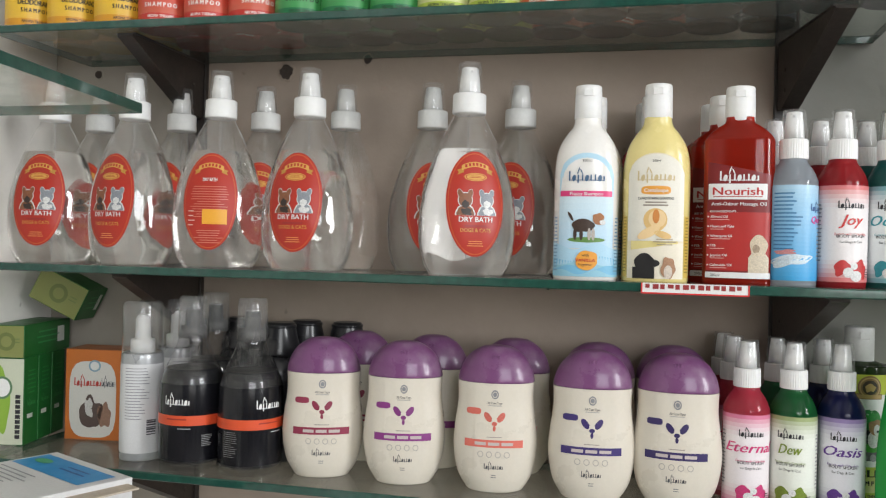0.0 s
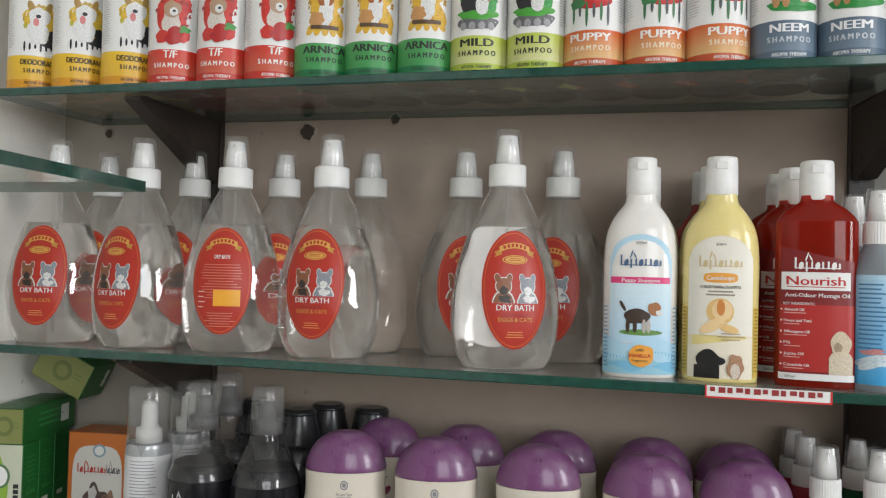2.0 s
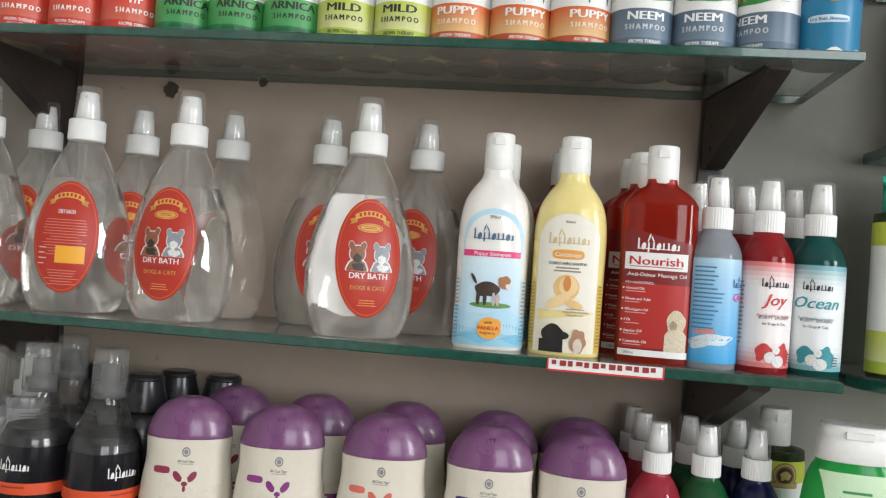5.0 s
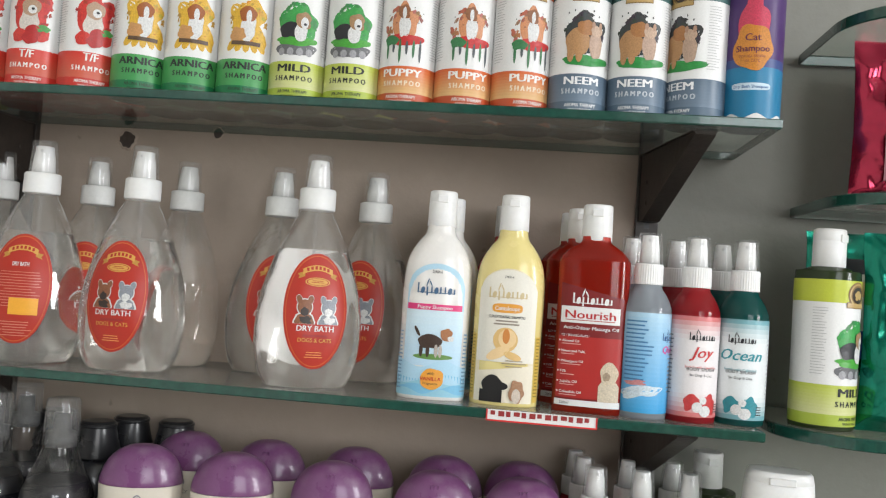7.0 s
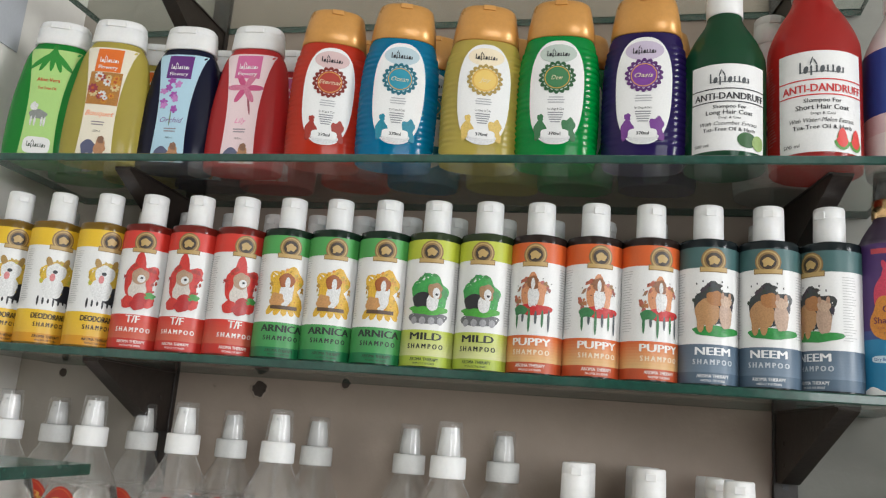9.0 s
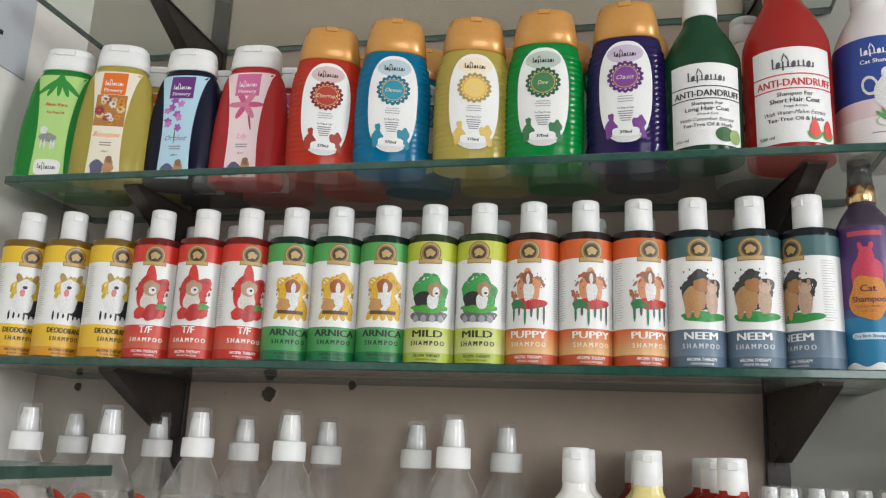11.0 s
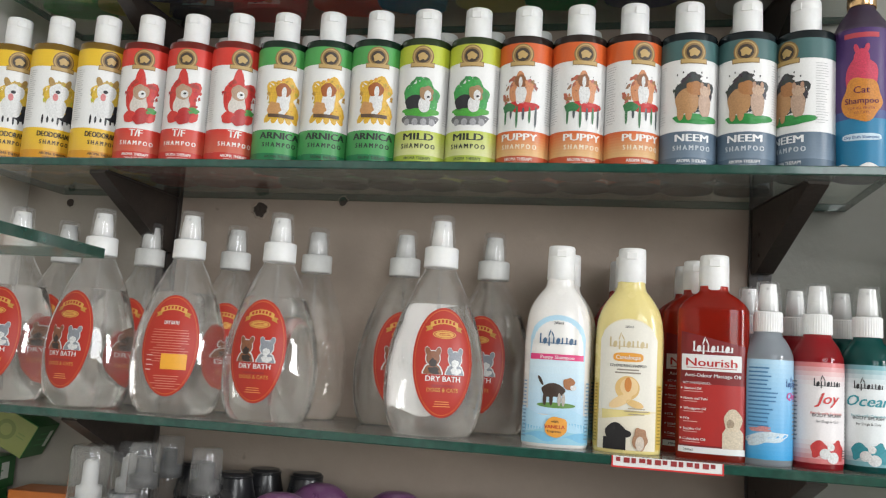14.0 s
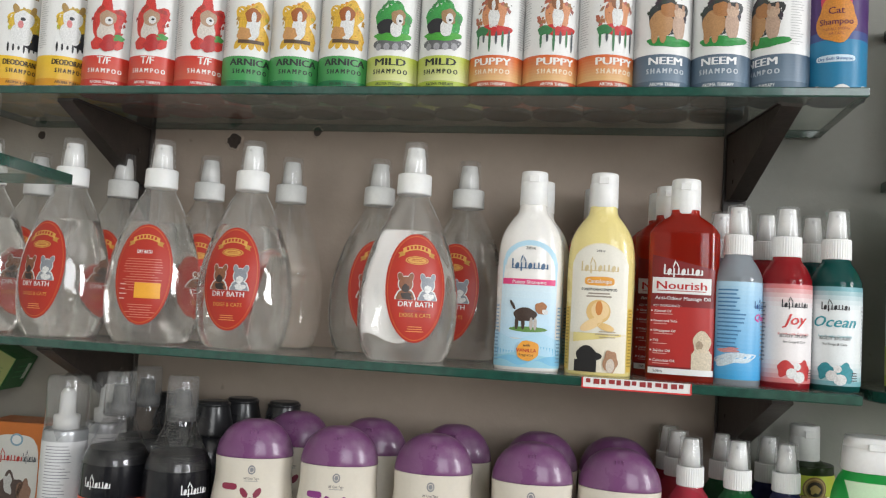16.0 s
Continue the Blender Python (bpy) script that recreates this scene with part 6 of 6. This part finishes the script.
def olive_front(ob, w, d, h):
    a = Art(Flat(Matrix.Translation((0, 0, 0))))
    a.rect("front_print", -w / 2 + 0.0008, 0.0008, w / 2 - 0.0008, h - 0.0008, ink(0.22, 0.24, 0.075), 1)
    a.star("emblem", 0, h * 0.5, h * 0.28, h * 0.28, ink(0.14, 0.17, 0.05), 2, None, 24, 0, 0.6)
    a.lines(w * 0.3, h * 0.6, w * 0.2, h * 0.2, 2, ink(0.15, 0.2, 0.06), 2, 3)
    a.finish(ob, "olive printed end")
    b = Art(Flat(Matrix.Translation((w / 2, d / 2, 0)) @ pose(0, 0, 0, 0, 0, 90)))
    b.lines(0, h * 0.75, d * 0.6, h * 0.5, 3, ink(0.03, 0.22, 0.06), 1, 3, fill=0.3)
    b.rect("price_sticker", d * 0.2, h * 0.3, d * 0.36, h * 0.8, ink(0.65, 0.68, 0.62), 1)
    b.finish(ob, "green printed side")


carton("supplement_box", "green carton lying flat on the carton stack", 0.04, 0.106, 0.036, GREEN_CARD, olive_front, pose(-0.657, 0.797, Z_B + 0.0962, 0, 0, 12) @ pose(-0.0195, -0.003, 0), "green cartons in the corner")
carton("supplement_box", "green carton tilted on top of the stack", 0.062, 0.048, 0.04, GREEN_CARD, olive_front, pose(-0.674, 0.85, Z_B + 0.1345, 0, 26, 10) @ pose(0, 0, 0.0135), "green cartons in the corner")

# printed carton on the lower side shelf
side_shelf(1.091)


pack = thing("cardboard_box", "open white cardboard box with blue print", "box")
pack.matrix_basis = pose(-0.525, 0.585, 1.0911, 0, 0, -25)
part("carton", box_bm(-0.065, 0, 0, 0.065, 0.1, 0.056, 0.0008), surface("white_card", (0.7, 0.7, 0.7), 0.5, vary=0.06), pack)
a = Art(Flat(Matrix.Translation((0, 0, 0.056)) @ pose(0, 0, 0, -90)))
a.rect("top_print", -0.06, 0.055, 0.055, 0.09, ink(0.05, 0.3, 0.62), 1)
a.star("emblem", -0.04, 0.075, 0.012, 0.006, ink(0.1, 0.4, 0.2), 2, None, 24)
a.lines(0.015, 0.08, 0.05, 0.014, 2, ink(0.02, 0.1, 0.35), 2, 3)
a.lines(-0.01, 0.045, 0.09, 0.03, 5, ink(0.3, 0.3, 0.32), 1, 4, True, 0.3)
a.finish(pack, "blue print on the lid")
part("flap", box_bm(0.0652, 0.01, 0.05, 0.083, 0.095, 0.0515), surface("bare_card", (0.55, 0.47, 0.38), 0.7, vary=0.15), pack, "torn bare cardboard flap")

# ---- corner shelves beside the main unit ----
RX0, RY0 = 0.2225, 0.742
for z, rx in ((1.123, RX0), (1.327, 0.231), (1.519, 0.27), (1.669, 0.27)):
    glass_shelf(rx, 0.75, RY0, WALL_Y - 0.004, z, "rounded glass corner shelf with green edge", 0.010, 0.07, "rounded corner shelves")
put(kinds["mild"], pose(0.2705, 0.795, 1.327, 0, 0, 42))
put(rears["mild"], pose(0.1985, 0.869, Z_B, 0, 0, 10))
put(flat_bottle("green"), pose(0.2405, 0.795, 1.123, 0, 0, -6), 0.99)


def pouch(label, colour, w, h, d, m, panel, seed, top_gold=False):
    """A filled foil pouch: pillowed, creased, with crimped seals."""
    ob = thing("foil_pouch", label, "pouch", "foil pouches")
    ob.matrix_basis = m
    nu, nv = 40, 56
    verts, faces = [], []
    off = Vector((seed * 3.1, 0, 0))
    for side in (-1, 1):
        for j in range(nv + 1):
            for i in range(nu + 1):
                u, v = i / nu * 2 - 1, j / nv
                edge = (1 - abs(u) ** 4) * min(1, v * 14) * min(1, (1 - v) * 7)
                puff = d * edge * (0.75 + 0.25 * math.sin(3.1 * v)) * (1 - 0.45 * v)
                crease = 0.009 * edge * (noise.noise(Vector((u * 2.5, v * 5, side)) + off) + 0.5 * abs(noise.noise(Vector((u * 6, v * 9, side)) + off)))
                wv = 1 - 0.05 * math.sin(math.pi * v) + 0.015 * noise.noise(Vector((v * 6, side * 0.0, seed)))
                verts.append((u * w / 2 * wv, side * (puff + crease + 0.0003), v * h))
    n = (nu + 1) * (nv + 1)
    for s_ in (0, 1):
        for j in range(nv):
            for i in range(nu):
                a0 = s_ * n + j * (nu + 1) + i
                q = (a0, a0 + 1, a0 + nu + 2, a0 + nu + 1)
                faces.append(q if s_ == 0 else q[::-1])
    foil = surface("metallic_foil", colour, 0.2, 0.75, vary=0.15, scale=30, coat=0.3)
    mesh_object("film", verts, faces, [foil], None, ob, True)
    pk = Skin([(j / 20 * h, w / 2, d * min(1, j / 20 * 14) * min(1, (1 - j / 20) * 7) * (0.75 + 0.25 * math.sin(3.1 * j / 20)) * (1 - 0.45 * j / 20) + 0.0045) for j in range(21)], 4.0, smooth=False)
    a = Art(pk)
    panel(a, w, h)
    a.finish(ob, "printed panel")
    return ob


def red_panel(a, w, h):
    a.rect("front_print", -w * 0.3, h * 0.12, w * 0.3, h * 0.7, ink(0.2, 0.05, 0.06), 1)
    a.rect("stripe", -w * 0.05, h * 0.1, w * 0.05, h * 0.75, ink(0.62, 0.04, 0.09), 2)
    a.star("seal", w * 0.18, h * 0.86, 0.014, 0.016, ink(0.7, 0.45, 0.08), 2, lambda t: 0.9 + 0.1 * math.sin(14 * t), 60)


def green_panel(a, w, h):
    a.rect("front_print", -w * 0.22, h * 0.12, w * 0.4, h * 0.78, ink(0.55, 0.55, 0.48), 1)
    a.rect("stripe", -w * 0.22, h * 0.78, w * 0.4, h * 0.86, K, 2)
    a.rect("bar", -w * 0.2, h * 0.66, w * 0.36, h * 0.74, ink(0.6, 0.42, 0.2), 2)
    a.rect("bar", -w * 0.2, h * 0.3, w * 0.36, h * 0.48, ink(0.02, 0.06, 0.25), 2)


pouch("crimson foil pouch standing on a glass corner shelf", (0.42, 0.02, 0.06), 0.105, 0.142, 0.021, pose(0.347, 0.835, 1.519, 0, 0, 4), red_panel, 1)
pouch("crimson foil pouch standing on a glass corner shelf", (0.42, 0.02, 0.06), 0.105, 0.138, 0.02, pose(0.375, 0.882, 1.519, 0, 0, -6), red_panel, 2)
pouch("green foil pouch standing behind a shampoo bottle", (0.0, 0.2, 0.13), 0.11, 0.162, 0.022, pose(0.352, 0.79, 1.327, 0, 0, -4), green_panel, 3)
pouch("green foil pouch standing behind a shampoo bottle", (0.0, 0.2, 0.13), 0.11, 0.166, 0.02, pose(0.325, 0.86, 1.327, 0, 0, 3), green_panel, 4)

# notice on the side wall
note = thing("wall_notice", "grey-white card pinned on the side wall", "notice")
note.matrix_basis = pose(LEFT_X, 0.807, 1.908)
part("card", box_bm(0.0005, -0.22, 0.0, 0.0022, 0.0, 0.2, 0.0004), surface("grey_card", (0.5, 0.52, 0.56), 0.5, vary=0.05), note)
part("pin", box_bm(0.002, -0.052, 0.035, 0.0045, -0.047, 0.04, 0.0008), K, note)
